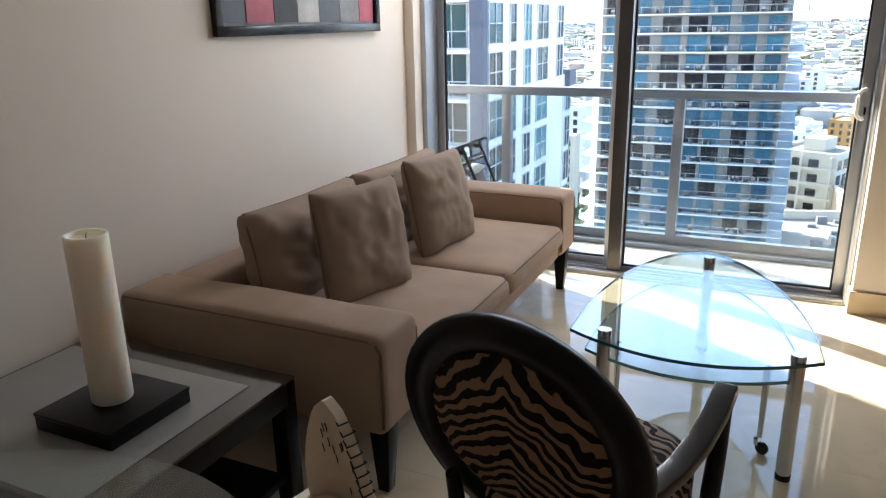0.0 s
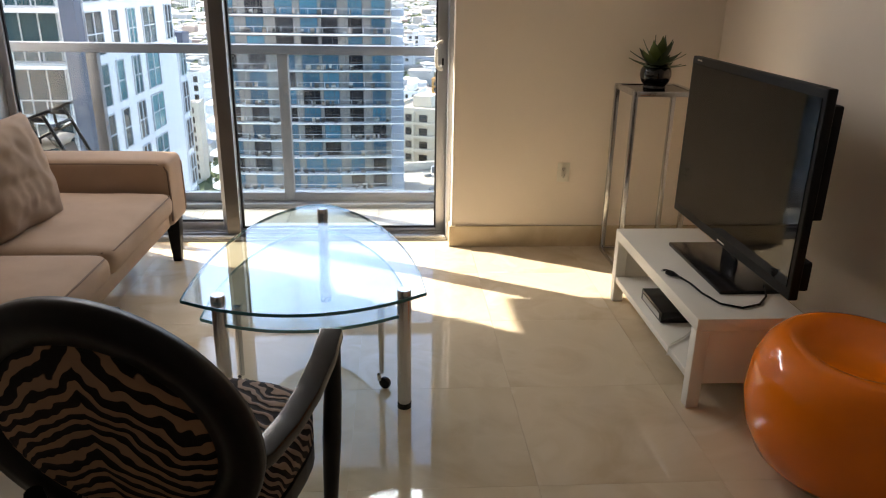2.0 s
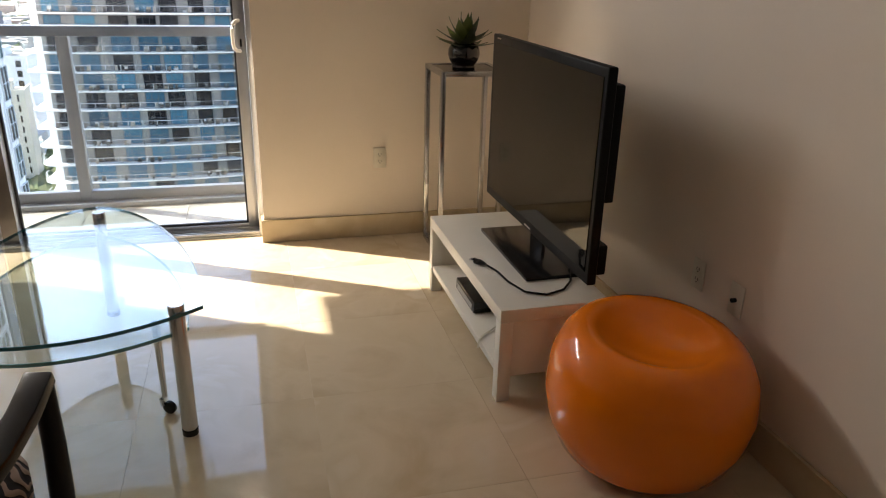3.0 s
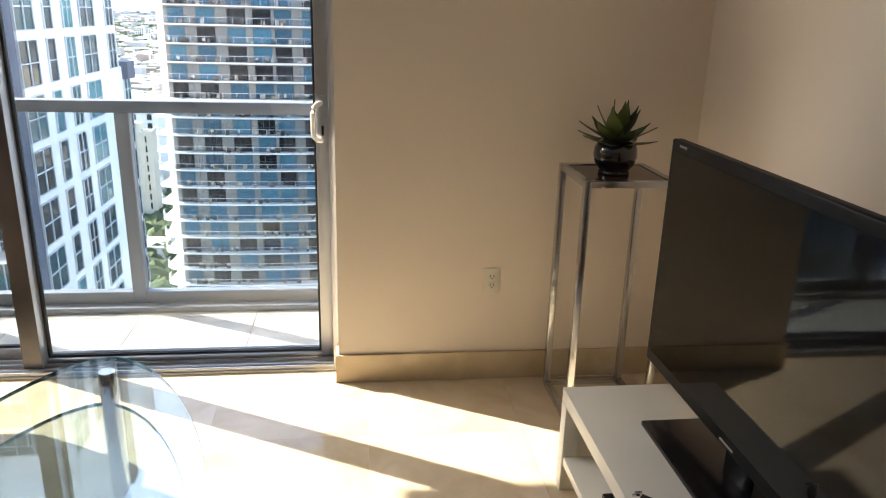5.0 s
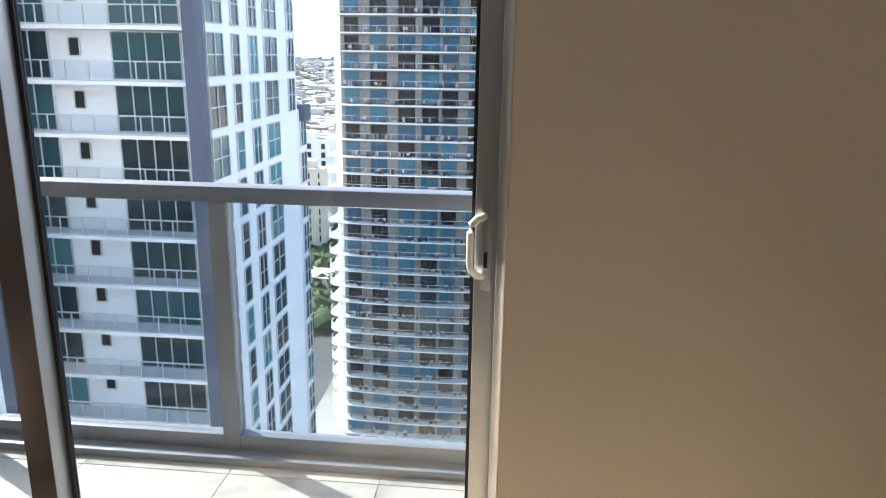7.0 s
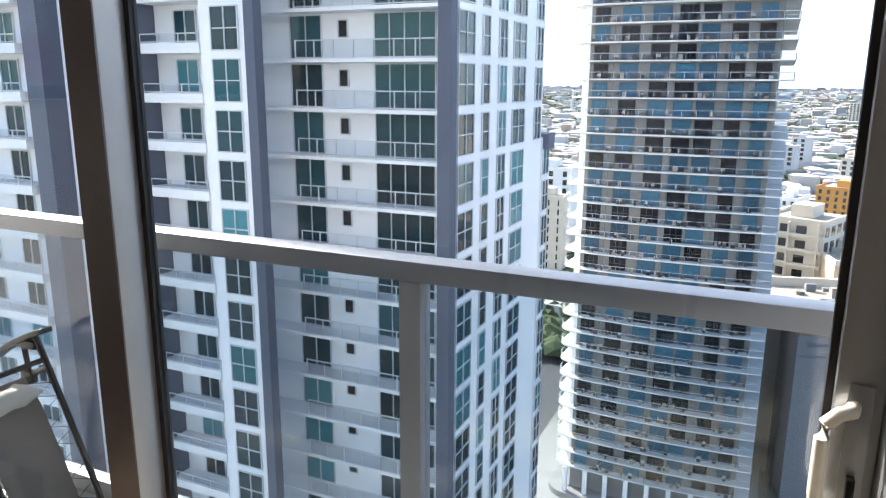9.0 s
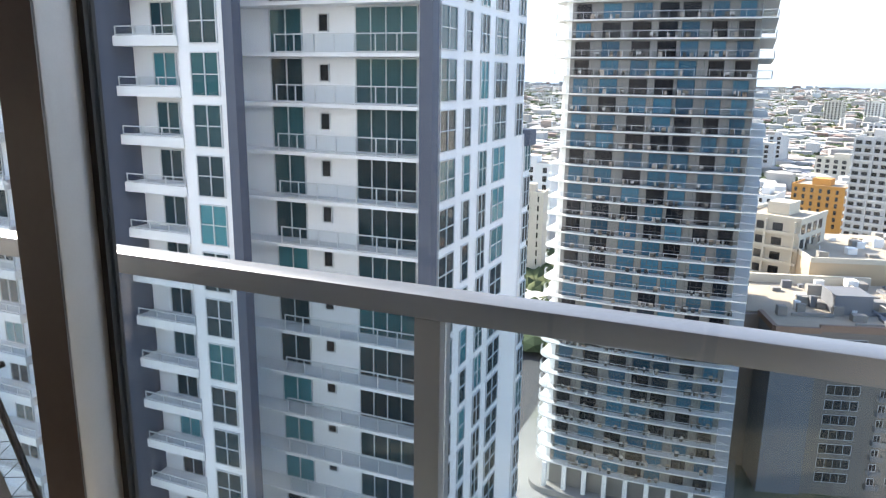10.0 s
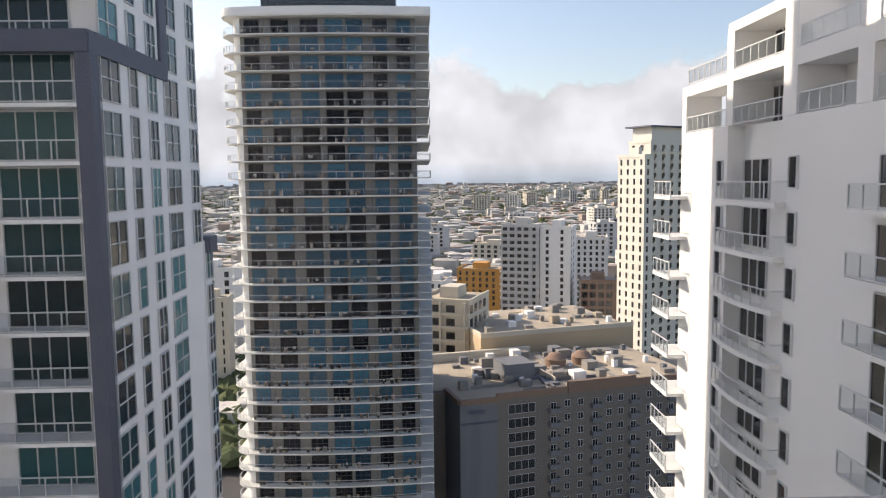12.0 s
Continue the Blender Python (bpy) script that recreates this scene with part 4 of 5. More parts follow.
TAN = mat("tan_render", (0.52, 0.40, 0.27), 0.85, vary=0.08, scale=0.2)
OCHRE = mat("orange_render", (0.55, 0.27, 0.07), 0.8, vary=0.06, scale=0.2)
BRICKC = mat("brown_render", (0.24, 0.16, 0.12), 0.85, vary=0.08, scale=0.2)
TEALWIN = ramped("teal_window", [(0.0, (0.010, 0.026, 0.036)), (0.6, (0.02, 0.055, 0.070)), (0.85, (0.03, 0.12, 0.14)), (1.0, (0.06, 0.24, 0.28))], 0.06, source="object", spec=0.32)
BLUEWIN = ramped("blue_window", [(0.0, (0.005, 0.006, 0.009)), (0.48, (0.010, 0.014, 0.022)), (0.52, (0.026, 0.085, 0.14)), (1.0, (0.05, 0.17, 0.26))], 0.12, source="object", spec=0.14)
DARKWIN = ramped("dark_window", [(0.0, (0.01, 0.011, 0.013)), (1.0, (0.04, 0.045, 0.05))], 0.08, source="island", spec=0.7)
BFRAME = mat("dark_window_frame", (0.05, 0.055, 0.065), 0.5, vary=0.05)
WINFRAME = mat("white_window_frame", (0.55, 0.57, 0.58), 0.5, vary=0.03)
BGLASS = glass("balcony_glass", (0.92, 0.94, 0.95), 0.10, 1.3)
BSLAB = mat("grey_white_slab_edge", (0.64, 0.64, 0.62), 0.75, vary=0.08, scale=0.25)
BWALL = mat("grey_tower_wall", (0.185, 0.185, 0.182), 0.75, vary=0.08, scale=0.2, bscale=3)
CLUTTER = ramped("balcony_furniture", [(0.0, (0.02, 0.02, 0.02)), (0.5, (0.12, 0.10, 0.08)), (0.75, (0.5, 0.5, 0.48)), (1.0, (0.3, 0.2, 0.12))], 0.7, source="island")


def window_mesh(name, w, h, cols, rows, glassmat, axis="y", side=-1, deep=0.12, bars=None):
    """A glazed unit of a tower: the panes; its frame bars are a mesh of their own. Lies from 0 to w along the wall, 0 to h up."""
    g, fr, t = Build(), Build(), 0.07

    def put(b, a0, a1, d0, d1, z0, z1):
        if axis == "y":
            b.box(a0, a1, min(side * d0, side * d1), max(side * d0, side * d1), z0, z1)
        else:
            b.box(min(side * d0, side * d1), max(side * d0, side * d1), a0, a1, z0, z1)

    put(g, t / 2, w - t / 2, 0.0, deep * 0.4, t / 2, h - t / 2)
    for i in range(cols + 1):
        a = (w - t) * i / cols
        put(fr, a, a + t, 0.0, deep, 0, h)
    for k in range(rows + 1):
        z = (h - t) * k / rows
        for i in range(cols):
            put(fr, (w - t) * i / cols + t, (w - t) * (i + 1) / cols, 0.0, deep, z, z + t)
    return g.data(name, glassmat), fr.data(name + "_frame", bars or WINFRAME)


def windows(parent, units, places):
    g, f = units
    for p in places:
        w = part("window", g, None, parent, at=pose(*p))
        part("frame", f, None, w)


def rail_mesh(x0, x1, y0, y1, h, step=1.3, along="x"):
    """A glazed balcony front: two bars, posts and glass; returns bars and glass."""
    b, g = Build(), Build()
    n = max(1, int(((x1 - x0) if along == "x" else (y1 - y0)) / step))
    b.box(x0, x1, y0, y1, h - 0.07, h)
    b.box(x0, x1, y0, y1, 0.05, 0.11)
    for i in range(n + 1):
        f = i / n
        if along == "x":
            c = x0 + (x1 - x0 - 0.06) * f
            b.box(c, c + 0.06, y0, y1, 0.0, h - 0.07)
        else:
            c = y0 + (y1 - y0 - 0.06) * f
            b.box(x0, x1, c, c + 0.06, 0.0, h - 0.07)
    if along == "x":
        g.box(x0, x1, (y0 + y1) / 2 - 0.01, (y0 + y1) / 2 + 0.01, 0.12, h - 0.08)
    else:
        g.box((x0 + x1) / 2 - 0.01, (x0 + x1) / 2 + 0.01, y0, y1, 0.12, h - 0.08)
    return b, g


# the building that the room belongs to: its outer face above, below and beside the balcony
own = thing("home_tower", "white outer face of the home tower around the balcony", "building", pose(0, 4.7, GZ), kind="structure")
o = -GZ
part("outer_wall", Build().box(-30, 18, 0, 0.22, 0, o - 3.01).box(-30, 18, 0, 0.22, o + 2.89, o + 40).box(-30, -8.01, 0, 0.22, o - 3, o + 2.88).box(6.01, 18, 0, 0.22, o - 3, o + 2.88).box(-2.49, 2.12, 0, 0.22, o - 3, o - 0.31), WHITE, own, smooth=False)
ow = Build()
for k in range(-24, 12):
    for x in range(-28, 17, 4):
        if k:
            ow.box(x, x + 1.7, 0.221, 0.28, o + 3.05 * k + 0.1, o + 3.05 * k + 2.3)
tagged(part("windows", ow, DARKWIN, own, smooth=False), kind="stuff")

# tower A: white tower with slate-blue piers
FA, ZA = 3.07, -0.15
ta = thing("apartment_tower", "white apartment tower with slate-blue piers and glazed balconies", "building", pose(1.35, 0, GZ))
o = -GZ
TOPA = 36.0
part("wall", Build().box(-34.19, -19.0, 45.3, 62.6, 0, o + TOPA), WHITE, ta, smooth=False)
part("wall", Build().box(-43.8, -34.2, 41.4, 60.9, 0, o + TOPA), WHITE, ta, smooth=False)
part("wall", Build().box(-33.9, -30.0, 39.8, 40.4, 0, o + TOPA), WHITE, ta, smooth=False)
part("wall", Build().box(-72.0, -44.1, 38.2, 60.0, 0, o + TOPA), WHITE, ta, smooth=False)
part("wall", Build().box(-34.0, -18.85, 62.61, 64.3, 0, o - 2.9), WHITE, ta, smooth=False)
part("wall", Build().box(-40.0, -25.0, 62.61, 76.0, 0, o + TOPA), WHITE, ta, smooth=False)
for x0, x1, y0, y1, z1 in ((-19.62, -18.79, 43.55, 44.5, 9.6), (-30.45, -29.75, 39.7, 40.5, TOPA), (-40.9, -39.1, 38.6, 41.39, TOPA), (-45.65, -44.11, 36.6, 38.19, TOPA)):
    if z1:
        part("pier", Build().box(x0, x1, y0, y1, 0, o + z1), SLATE, ta, smooth=False)
part("band", Build().box(-34.0, -18.85, 43.45, 44.4, o + 8.6, o + 9.75), SLATE, ta, smooth=False)
part("band", Build().box(-18.98, -18.8, 44.4, 55.6, o + 8.6, o + 9.75), SLATE, ta, smooth=False)
part("pier", Build().box(-18.98, -18.8, 54.3, 55.6, o + 9.76, o + TOPA), SLATE, ta, smooth=False)
part("ledge", Build().box(-19.9, -18.4, 62.62, 64.6, o - 3.9, o - 2.6), SLATE, ta, smooth=False)
big = window_mesh("window_wide", 4.3, 2.78, 4, 1, TEALWIN)
two = window_mesh("window_pair", 2.5, 2.78, 2, 1, TEALWIN)
small = window_mesh("window_small", 0.75, 1.12, 1, 1, DARKWIN)
four = window_mesh("window_four", 2.12, 2.6, 2, 2, TEALWIN)
door2 = window_mesh("window_balcony", 1.87, 2.1, 2, 1, TEALWIN)
rb, rg = rail_mesh(-29.7, -19.66, 43.62, 43.70, 1.15)
rb, rg = rb.data("rail", WINFRAME), rg.data("rail_glass", BGLASS)
rb2, rg2 = rail_mesh(-38.9, -34.0, 39.75, 39.83, 0.6)
rb2, rg2 = rb2.data("rail", WINFRAME), rg2.data("rail_glass", BGLASS)
rb3, rg3 = rail_mesh(-71.0, -46.2, 36.5, 36.58, 0.6)
rb3, rg3 = rb3.data("rail", WINFRAME), rg3.data("rail_glass", BGLASS)
slab_a = Build().box(-34.18, -19.63, 43.6, 45.28, -0.22, 0).data("slab", SLABW)
slab_b = Build().box(-39.05, -33.92, 39.7, 41.38, -0.62, 0).data("slab", SLABW)
slab_c = Build().box(-71.5, -46.12, 36.4, 38.18, -0.62, 0).data("slab", SLABW)
rfw = [(45.0, 2.6, 2), (49.0, 1.3, 1), (52.0, 1.6, 2), (55.0, 2.8, 2)]
rf_units = [window_mesh("window_side", w, 2.6, c, 2, TEALWIN, "x", 1) for y, w, c in rfw]
corner_w = window_mesh("window_corner", 1.7, 2.6, 2, 2, TEALWIN, "x", 1)
for k in range(-22, 9):
    z = o + ZA + FA * k
    for data, up in ((slab_a, 0), (slab_b, 0.9), (slab_c, 0.9)):
        part("balcony_slab", data, None, ta, at=pose(0, 0, z + up))
    for bars, gl, up in ((rb, rg, 0), (rb2, rg2, 0.9), (rb3, rg3, 0.9)):
        r = part("balcony_rail", bars, None, ta, at=pose(0, 0, z + up))
        part("glass", gl, None, r)
    windows(ta, big, [(-24.78, 45.29, z + 0.02)])
    windows(ta, two, [(-31.17, 45.29, z + 0.02)])
    windows(ta, small, [(-27.44, 45.29, z + 1.33)])
    windows(ta, four, [(-33.0, 39.79, z + 0.4)])
    windows(ta, door2, [(-37.4, 41.39, z + 0.92), (-50.2, 38.19, z + 0.92), (-54.5, 38.19, z + 0.92), (-60.0, 38.19, z + 0.92)])
    for (y, w, c), u in zip(rfw, rf_units):
        windows(ta, u, [(-18.99, y, z + 0.25)])
    if k < -1:
        windows(ta, corner_w, [(-18.84, 62.63, z + 0.25)])
    elif k > -2:
        windows(ta, corner_w, [(-18.99, 60.3, z + 0.25)])

# tower B: tall tower with bowed balconies all round
FB, NB, YF, ZB0 = 2.99, 34, 129.9, 29.0
tb = thing("balcony_tower", "tall beige tower with white bowed balcony slabs and blue windows", "building", pose(0, 0, GZ))


def bow(x):
    """How far tower B's front lies back at x."""
    f = min(max((-0.75 - x) / 29.4, 0), 1)
    return YF + 0.9 - 3.64 * f * (1 - f) - 0.4 * f


def tower_outline(out, n=14):
    """Plan of tower B, pushed out by so many metres: bowed front, round left end."""
    right = -0.75 + out * 1.35
    pts = [(right, YF + 40), (right, YF - out + 0.9)]
    for i in range(1, n):
        f = i / n
        pts.append((right * (1 - f) - 30.15 * f, YF - out + 0.9 - 3.64 * f * (1 - f) - 0.4 * f))
    for i in range(9):
        q = radians(-90 - 14 * i)
        pts.append((-30.1 + (1.4 + out) * math.cos(q), YF + 2.0 + (1.5 + out) * math.sin(q)))
    pts.append((-31, YF + 40))
    return pts


part("wall", Build().prism(tower_outline(0.0)[::-1], 1.3, o + ZB0), BWALL, tb, smooth=False)
ring_b = Build().prism(tower_outline(1.75)[::-1], -0.2, 0).data("slab", BSLAB)
outer = tower_outline(1.70)[1:-1]
bars, gl = Build(), Build()
for (x0, y0), (x1, y1) in zip(outer[:-1], outer[1:]):
    gl.add([(x0, y0, 0.05), (x1, y1, 0.05), (x1, y1, 1.05), (x0, y0, 1.05)], [(0, 1, 2, 3)])
    bars.beam([(x0, y0, 1.07), (x1, y1, 1.07)], 0.06, 0.06)
    bars.box(x0 - 0.03, x0 + 0.03, y0 - 0.03, y0 + 0.03, 0.0, 1.04)
side0 = outer[0]
bars.beam([(side0[0], side0[1], 1.07), (side0[0], side0[1] + 8, 1.07)], 0.07, 0.07).beam([(side0[0], side0[1], 0.1), (side0[0], side0[1] + 8, 0.1)], 0.05, 0.05)
bars.beam([(side0[0], side0[1] + 7.7, 1.07), (-0.75, side0[1] + 7.7, 1.07)], 0.07, 0.07).beam([(side0[0], side0[1], 1.07), (-0.75, side0[1] + 0.9, 1.07)], 0.07, 0.07)
for i in range(8):
    bars.box(side0[0] - 0.05, side0[0] + 0.05, side0[1] + 1.1 * i - 0.03, side0[1] + 1.1 * i + 0.03, 0, 1.04)
bars_b, gl_b = bars.data("rail", WINFRAME), gl.data("rail_glass", BGLASS)
cols_b = [(-29.4, 3.4), (-24.9, 3.0), (-20.0, 3.0), (-15.9, 3.0), (-12.4, 2.8), (-8.5, 3.0), (-5.0, 3.4)]
units_b = {w: window_mesh("window_b", w, 2.5, 4 if w > 3.2 else 3, 2, BLUEWIN, bars=BFRAME) for w in {w for _, w in cols_b}}
rng = random.Random(21)
for k in range(NB):
    z = o + ZB0 - FB * k
    slab = part("balcony_slab", ring_b, None, tb, at=pose(0, 0, z))
    if k < NB - 1:
        zz = z - FB
        r = part("balcony_rail", bars_b, None, tb, at=pose(0, 0, zz))
        part("glass", gl_b, None, r)
        for x, w in cols_b:
            windows(tb, units_b[w], [(x, bow(x + w / 2) - 0.02, zz + 0.02)])
        cl = Build()
        for i in range(16):
            x, s = rng.uniform(-30, -1), rng.uniform(0.3, 0.7)
            y = bow(x) - rng.uniform(0.7, 1.2)
            cl.box(x, x + s, y, y + 0.4, 0.0, rng.uniform(0.35, 0.6)).box(x, x + s, y + 0.34, y + 0.4, 0.35, rng.uniform(0.7, 1.0))
        tagged(part("balcony_furniture", cl, CLUTTER, tb, at=pose(0, 0, zz + 0.001), smooth=False), kind="stuff")
part("roof_slab", Build().prism(tower_outline(1.9)[::-1], o + ZB0 + 0.01, o + ZB0 + 1.3), WHITE2, tb, smooth=False)
part("penthouse", Build().box(-27, -4, YF + 3, YF + 13, o + ZB0 + 1.31, o + ZB0 + 4.2), DARKWIN, tb, smooth=False)
part("end_wall", Build().prism([(x - 0.03, y - 0.02) for x, y in tower_outline(0.0)[15:24]][::-1] + [(-30.6, YF + 6), (-30.1, YF + 1)], 1.3, o + ZB0 - 0.1), WHITE2, tb, smooth=False)
part("podium", Build().prism(tower_outline(3.0)[::-1], 0.0, 1.2), CONC, tb, smooth=False)
for i in range(9):
    part("column", Build().box(-31.0 + 3.8 * i, -30.2 + 3.8 * i, YF - 1.7, YF - 1.0, 1.21, o + ZB0 - FB * (NB - 1) - 0.21), WHITE2, tb, smooth=False)

# tower C: white stucco tower, close at the right
tc = thing("white_tower", "bright white stucco tower with glass-railed balconies and terraces", "building", pose(0, 0, GZ))
XC, FC = 19.08, 2.93
part("wall", Build().box(XC, 40, 49.9, 58.0, 0, o + 4.9), WHITE2, tc, smooth=False)
part("wall", Build().box(XC + 1.1, 40, 43.0, 49.9, 0, o + 4.9), WHITE2, tc, smooth=False)
part("wall", Build().box(XC, 40, 24.0, 43.0, 0, o + 4.9), WHITE2, tc, smooth=False)
part("penthouse_wall", Build().box(XC + 2.6, 40, 24.0, 56.5, o + 4.91, o + 12.0), WHITE2, tc, smooth=False)
for y0, y1, z1 in ((57.2, 58.0, 8.2), (49.3, 50.2, 11.2), (41.6, 43.0, 13.0), (35.2, 36.4, 8.2)):
    part("fin", Build().box(XC, XC + 2.59, y0, y1, o + 4.91, o + z1), WHITE2, tc, smooth=False)
for y0, y1, z0, z1 in ((50.21, 57.19, 7.5, 8.2), (43.01, 49.29, 7.6, 8.3), (36.41, 41.59, 7.4, 8.3), (24.0, 35.19, 7.4, 8.3), (43.01, 49.29, 10.6, 11.2)):
    part("terrace_beam", Build().box(XC, XC + 2.59, y0, y1, o + z0, o + z1), WHITE2, tc, smooth=False)


def rail_c(y0, y1, z, x=XC + 0.05):
    b, g = rail_mesh(x, x + 0.06, y0, y1, 1.1, 0.9, "y")
    r = part("balcony_rail", b, WINFRAME, tc, at=pose(0, 0, z))
    part("glass", g, BGLASS, r)


for y0, y1 in ((50.3, 57.1), (43.1, 49.2), (36.5, 41.5), (25.0, 35.0)):
    rail_c(y0, y1, o + 4.92)
    rail_c(y0, y1, o + 8.31)
trip = window_mesh("window_triple", 3.4, 2.45, 3, 1, DARKWIN, "x", -1)
slot = window_mesh("window_slot", 0.95, 1.72, 1, 1, DARKWIN, "x", -1)
tall = window_mesh("window_tall", 2.2, 2.3, 2, 1, DARKWIN, "x", -1)
front_c = [(XC - 0.62 - 0.38 * math.sin(math.pi * i / 8), 50.0 - 7.7 * i / 8) for i in range(9)]
plan_c = [(XC - 0.02, 42.3), (XC - 0.02, 50.0)] + front_c
sl_c = Build().prism(plan_c[::-1], -0.28, 0).data("slab", WHITE2)
bb, bg = Build(), Build()
for (x0, y0), (x1, y1) in zip(front_c[:-1], front_c[1:]):
    bb.beam([(x0, y0, 1.1), (x1, y1, 1.1)], 0.07, 0.07).beam([(x0, y0, 0.06), (x1, y1, 0.06)], 0.05, 0.05)
    bb.box(x0 - 0.03, x0 + 0.03, y0 - 0.03, y0 + 0.03, 0, 1.07)
    bg.add([(x0, y0, 0.1), (x1, y1, 0.1), (x1, y1, 1.06), (x0, y0, 1.06)], [(0, 1, 2, 3)])
for x0, y0 in (front_c[0], front_c[-1]):
    bb.beam([(x0, y0, 1.1), (XC, y0, 1.1)], 0.06, 0.06)
    bg.add([(x0, y0, 0.1), (XC, y0, 0.1), (XC, y0, 1.06), (x0, y0, 1.06)], [(0, 1, 2, 3)])
bb, bg = bb.data("rail", WINFRAME), bg.data("rail_glass", BGLASS)
sl_d = Build().box(XC - 1.3, XC + 3.0, 58.01, 60.2, -0.25, 0).box(XC - 1.3, XC - 0.01, 56.6, 58.0, -0.25, 0).data("slab", WHITE2)
db = rail_mesh(XC - 1.3, XC - 1.22, 56.6, 60.2, 1.1, 0.9, "y")
db = [db[0].data("rail", WINFRAME), db[1].data("rail_glass", BGLASS)]
sl_e = Build().box(XC - 1.2, XC - 0.01, 28.5, 34.8, -0.25, 0).data("slab", WHITE2)
eb = rail_mesh(XC - 1.2, XC - 1.12, 28.5, 34.8, 1.1, 0.9, "y")
eb = [eb[0].data("rail", WINFRAME), eb[1].data("rail_glass", BGLASS)]
for k in range(0, 24):
    z = o + 0.34 - FC * k
    for sl, bars, gl in ((sl_c, bb, bg), (sl_d, db[0], db[1]), (sl_e, eb[0], eb[1])):
        part("balcony_slab", sl, None, tc, at=pose(0, 0, z))
        r = part("balcony_rail", bars, None, tc, at=pose(0, 0, z))
        part("glass", gl, None, r)
    windows(tc, trip, [(XC + 1.09, 46.35, z + 0.02)])
    windows(tc, slot, [(XC - 0.01, 50.4, z + 0.75), (XC - 0.01, 41.1, z + 0.75)])
    windows(tc, tall, [(XC - 0.01, 32.2, z + 0.02)])
for y, z in ((45.0, 4.95), (45.0, 8.35), (47.2, 8.35), (47.4, 4.95)):
    windows(tc, tall, [(XC + 2.59, y, o + z)])


def far_block(label, category, x0, x1, y0, y1, top, material, turn=0.0, floors=3.0, pitch=3.4, frac=0.5, frame_bars=False, roof=True, balconies=False):
    """A distant building: walls, roof with a parapet and plant boxes, and rows of windows on the sides that face the view."""
    t = thing("distant_building", label, category, pose((x0 + x1) / 2, (y0 + y1) / 2, GZ, 0, 0, turn))
    w, d, h = (x1 - x0) / 2, (y1 - y0) / 2, top - GZ
    part("wall", Build().box(-w, w, -d, d, 0, h), material, t, smooth=False)
    part("parapet", Build().box(-w - 0.2, w + 0.2, -d - 0.2, -d + 0.3, h, h + 0.9).box(-w - 0.2, -w + 0.3, -d + 0.31, d, h, h + 0.9).box(w - 0.3, w + 0.2, -d + 0.31, d, h, h + 0.9), material, t, smooth=False)
    if roof:
        part("roof", Build().box(-w + 0.31, w - 0.31, -d + 0.31, d - 0.1, h, h + 0.15), ROOF, t, smooth=False)
        part("plant_room", Build().box(-w * 0.4, w * 0.3, -d * 0.3, d * 0.5, h + 0.16, h + 3.2), material, t, smooth=False)
    win, bal = Build(), Build()
    nz = int(h / floors)
    for k in range(1, nz):
        z = h - floors * k
        if z < 8:
            break
        for i in range(int(2 * w / pitch)):
            x = -w + pitch * (i + 0.5 - frac / 2)
            win.box(x, x + pitch * frac, -d - 0.06, -d + 0.02, z + 0.5, z + floors * 0.78)
        for i in range(int(2 * d / pitch)):
            y = -d + pitch * (i + 0.5 - frac / 2)
            win.box(-w - 0.06, -w + 0.02, y, y + pitch * frac, z + 0.5, z + floors * 0.78)
            if turn < -15:
                win.box(w - 0.02, w + 0.06, y, y + pitch * frac, z + 0.5, z + floors * 0.78)
                if balconies:
                    bal.box(w + 0.07, w + 1.3, y - 0.3, y + pitch * frac + 0.3, z + 0.1, z + 0.3).box(w + 1.2, w + 1.3, y - 0.3, y + pitch * frac + 0.3, z + 0.31, z + 1.1)
        if frame_bars:
            bal.box(-w, w, -d - 0.9, -d - 0.07, z + 0.1, z + 0.9).box(-w - 0.9, -w - 0.07, -d, d, z + 0.1, z + 0.9)
    if frame_bars:
        for i in range(int(2 * w / 6.8) + 1):
            bal.box(-w + 6.8 * i, -w + 6.8 * i + 0.5, -d - 1.0, -d - 0.07, 0, h)
    tagged(part("windows", win, DARKWIN, t, smooth=False), kind="stuff")
    if frame_bars or balconies:
        tagged(part("balconies", bal, material, t, smooth=False), kind="stuff")
    return t


far_block("pale beige mid-rise block with square windows", "building", 1.2, 16.2, 196, 214, -31.0, CREAM, -22, 3.6, 3.9, 0.62, True)
far_block("orange rendered apartment block", "building", 21.5, 44.5, 385, 405, -46.5, OCHRE, -18, 3.2, 3.6, 0.35)
far_block("grey and white slab tower with a gridded front", "building", 38.3, 55.3, 326, 342, -19.5, PALEGREY, -20, 3.0, 3.2, 0.66, True)
far_block("plain white tower end with few windows", "building", 55.3, 68.8, 322, 340, -20.5, WHITE2, -20, 3.0, 6.5, 0.2)
far_block("cream residential tower with many small windows", "building", 64.4, 76.4, 240.2, 244.2, 8.0, PALE, -62, 3.1, 3.0, 0.28)
core = far_block("cream residential tower core with dark balconies", "building", 76.3, 86.3, 246.5, 262.5, 13.0, PALE, -62, 3.1, 4.0, 0.36, balconies=True)
part("canopy", Build().box(-6.0, 6.0, -9.0, 9.0, 13.0 - GZ + 5.2, 13.0 - GZ + 5.7), SLATE, core, "flat grey roof canopy", smooth=False)
part("roof_storey", Build().box(-4.4, 4.4, -7.0, 7.0, 13.0 - GZ + 0.16, 13.0 - GZ + 5.19), PALE, core, smooth=False)
far_block("white mid-rise apartment block", "building", 81.5, 97.5, 372, 395, -29.5, BSLAB, -12, 3.0, 3.0, 0.42)
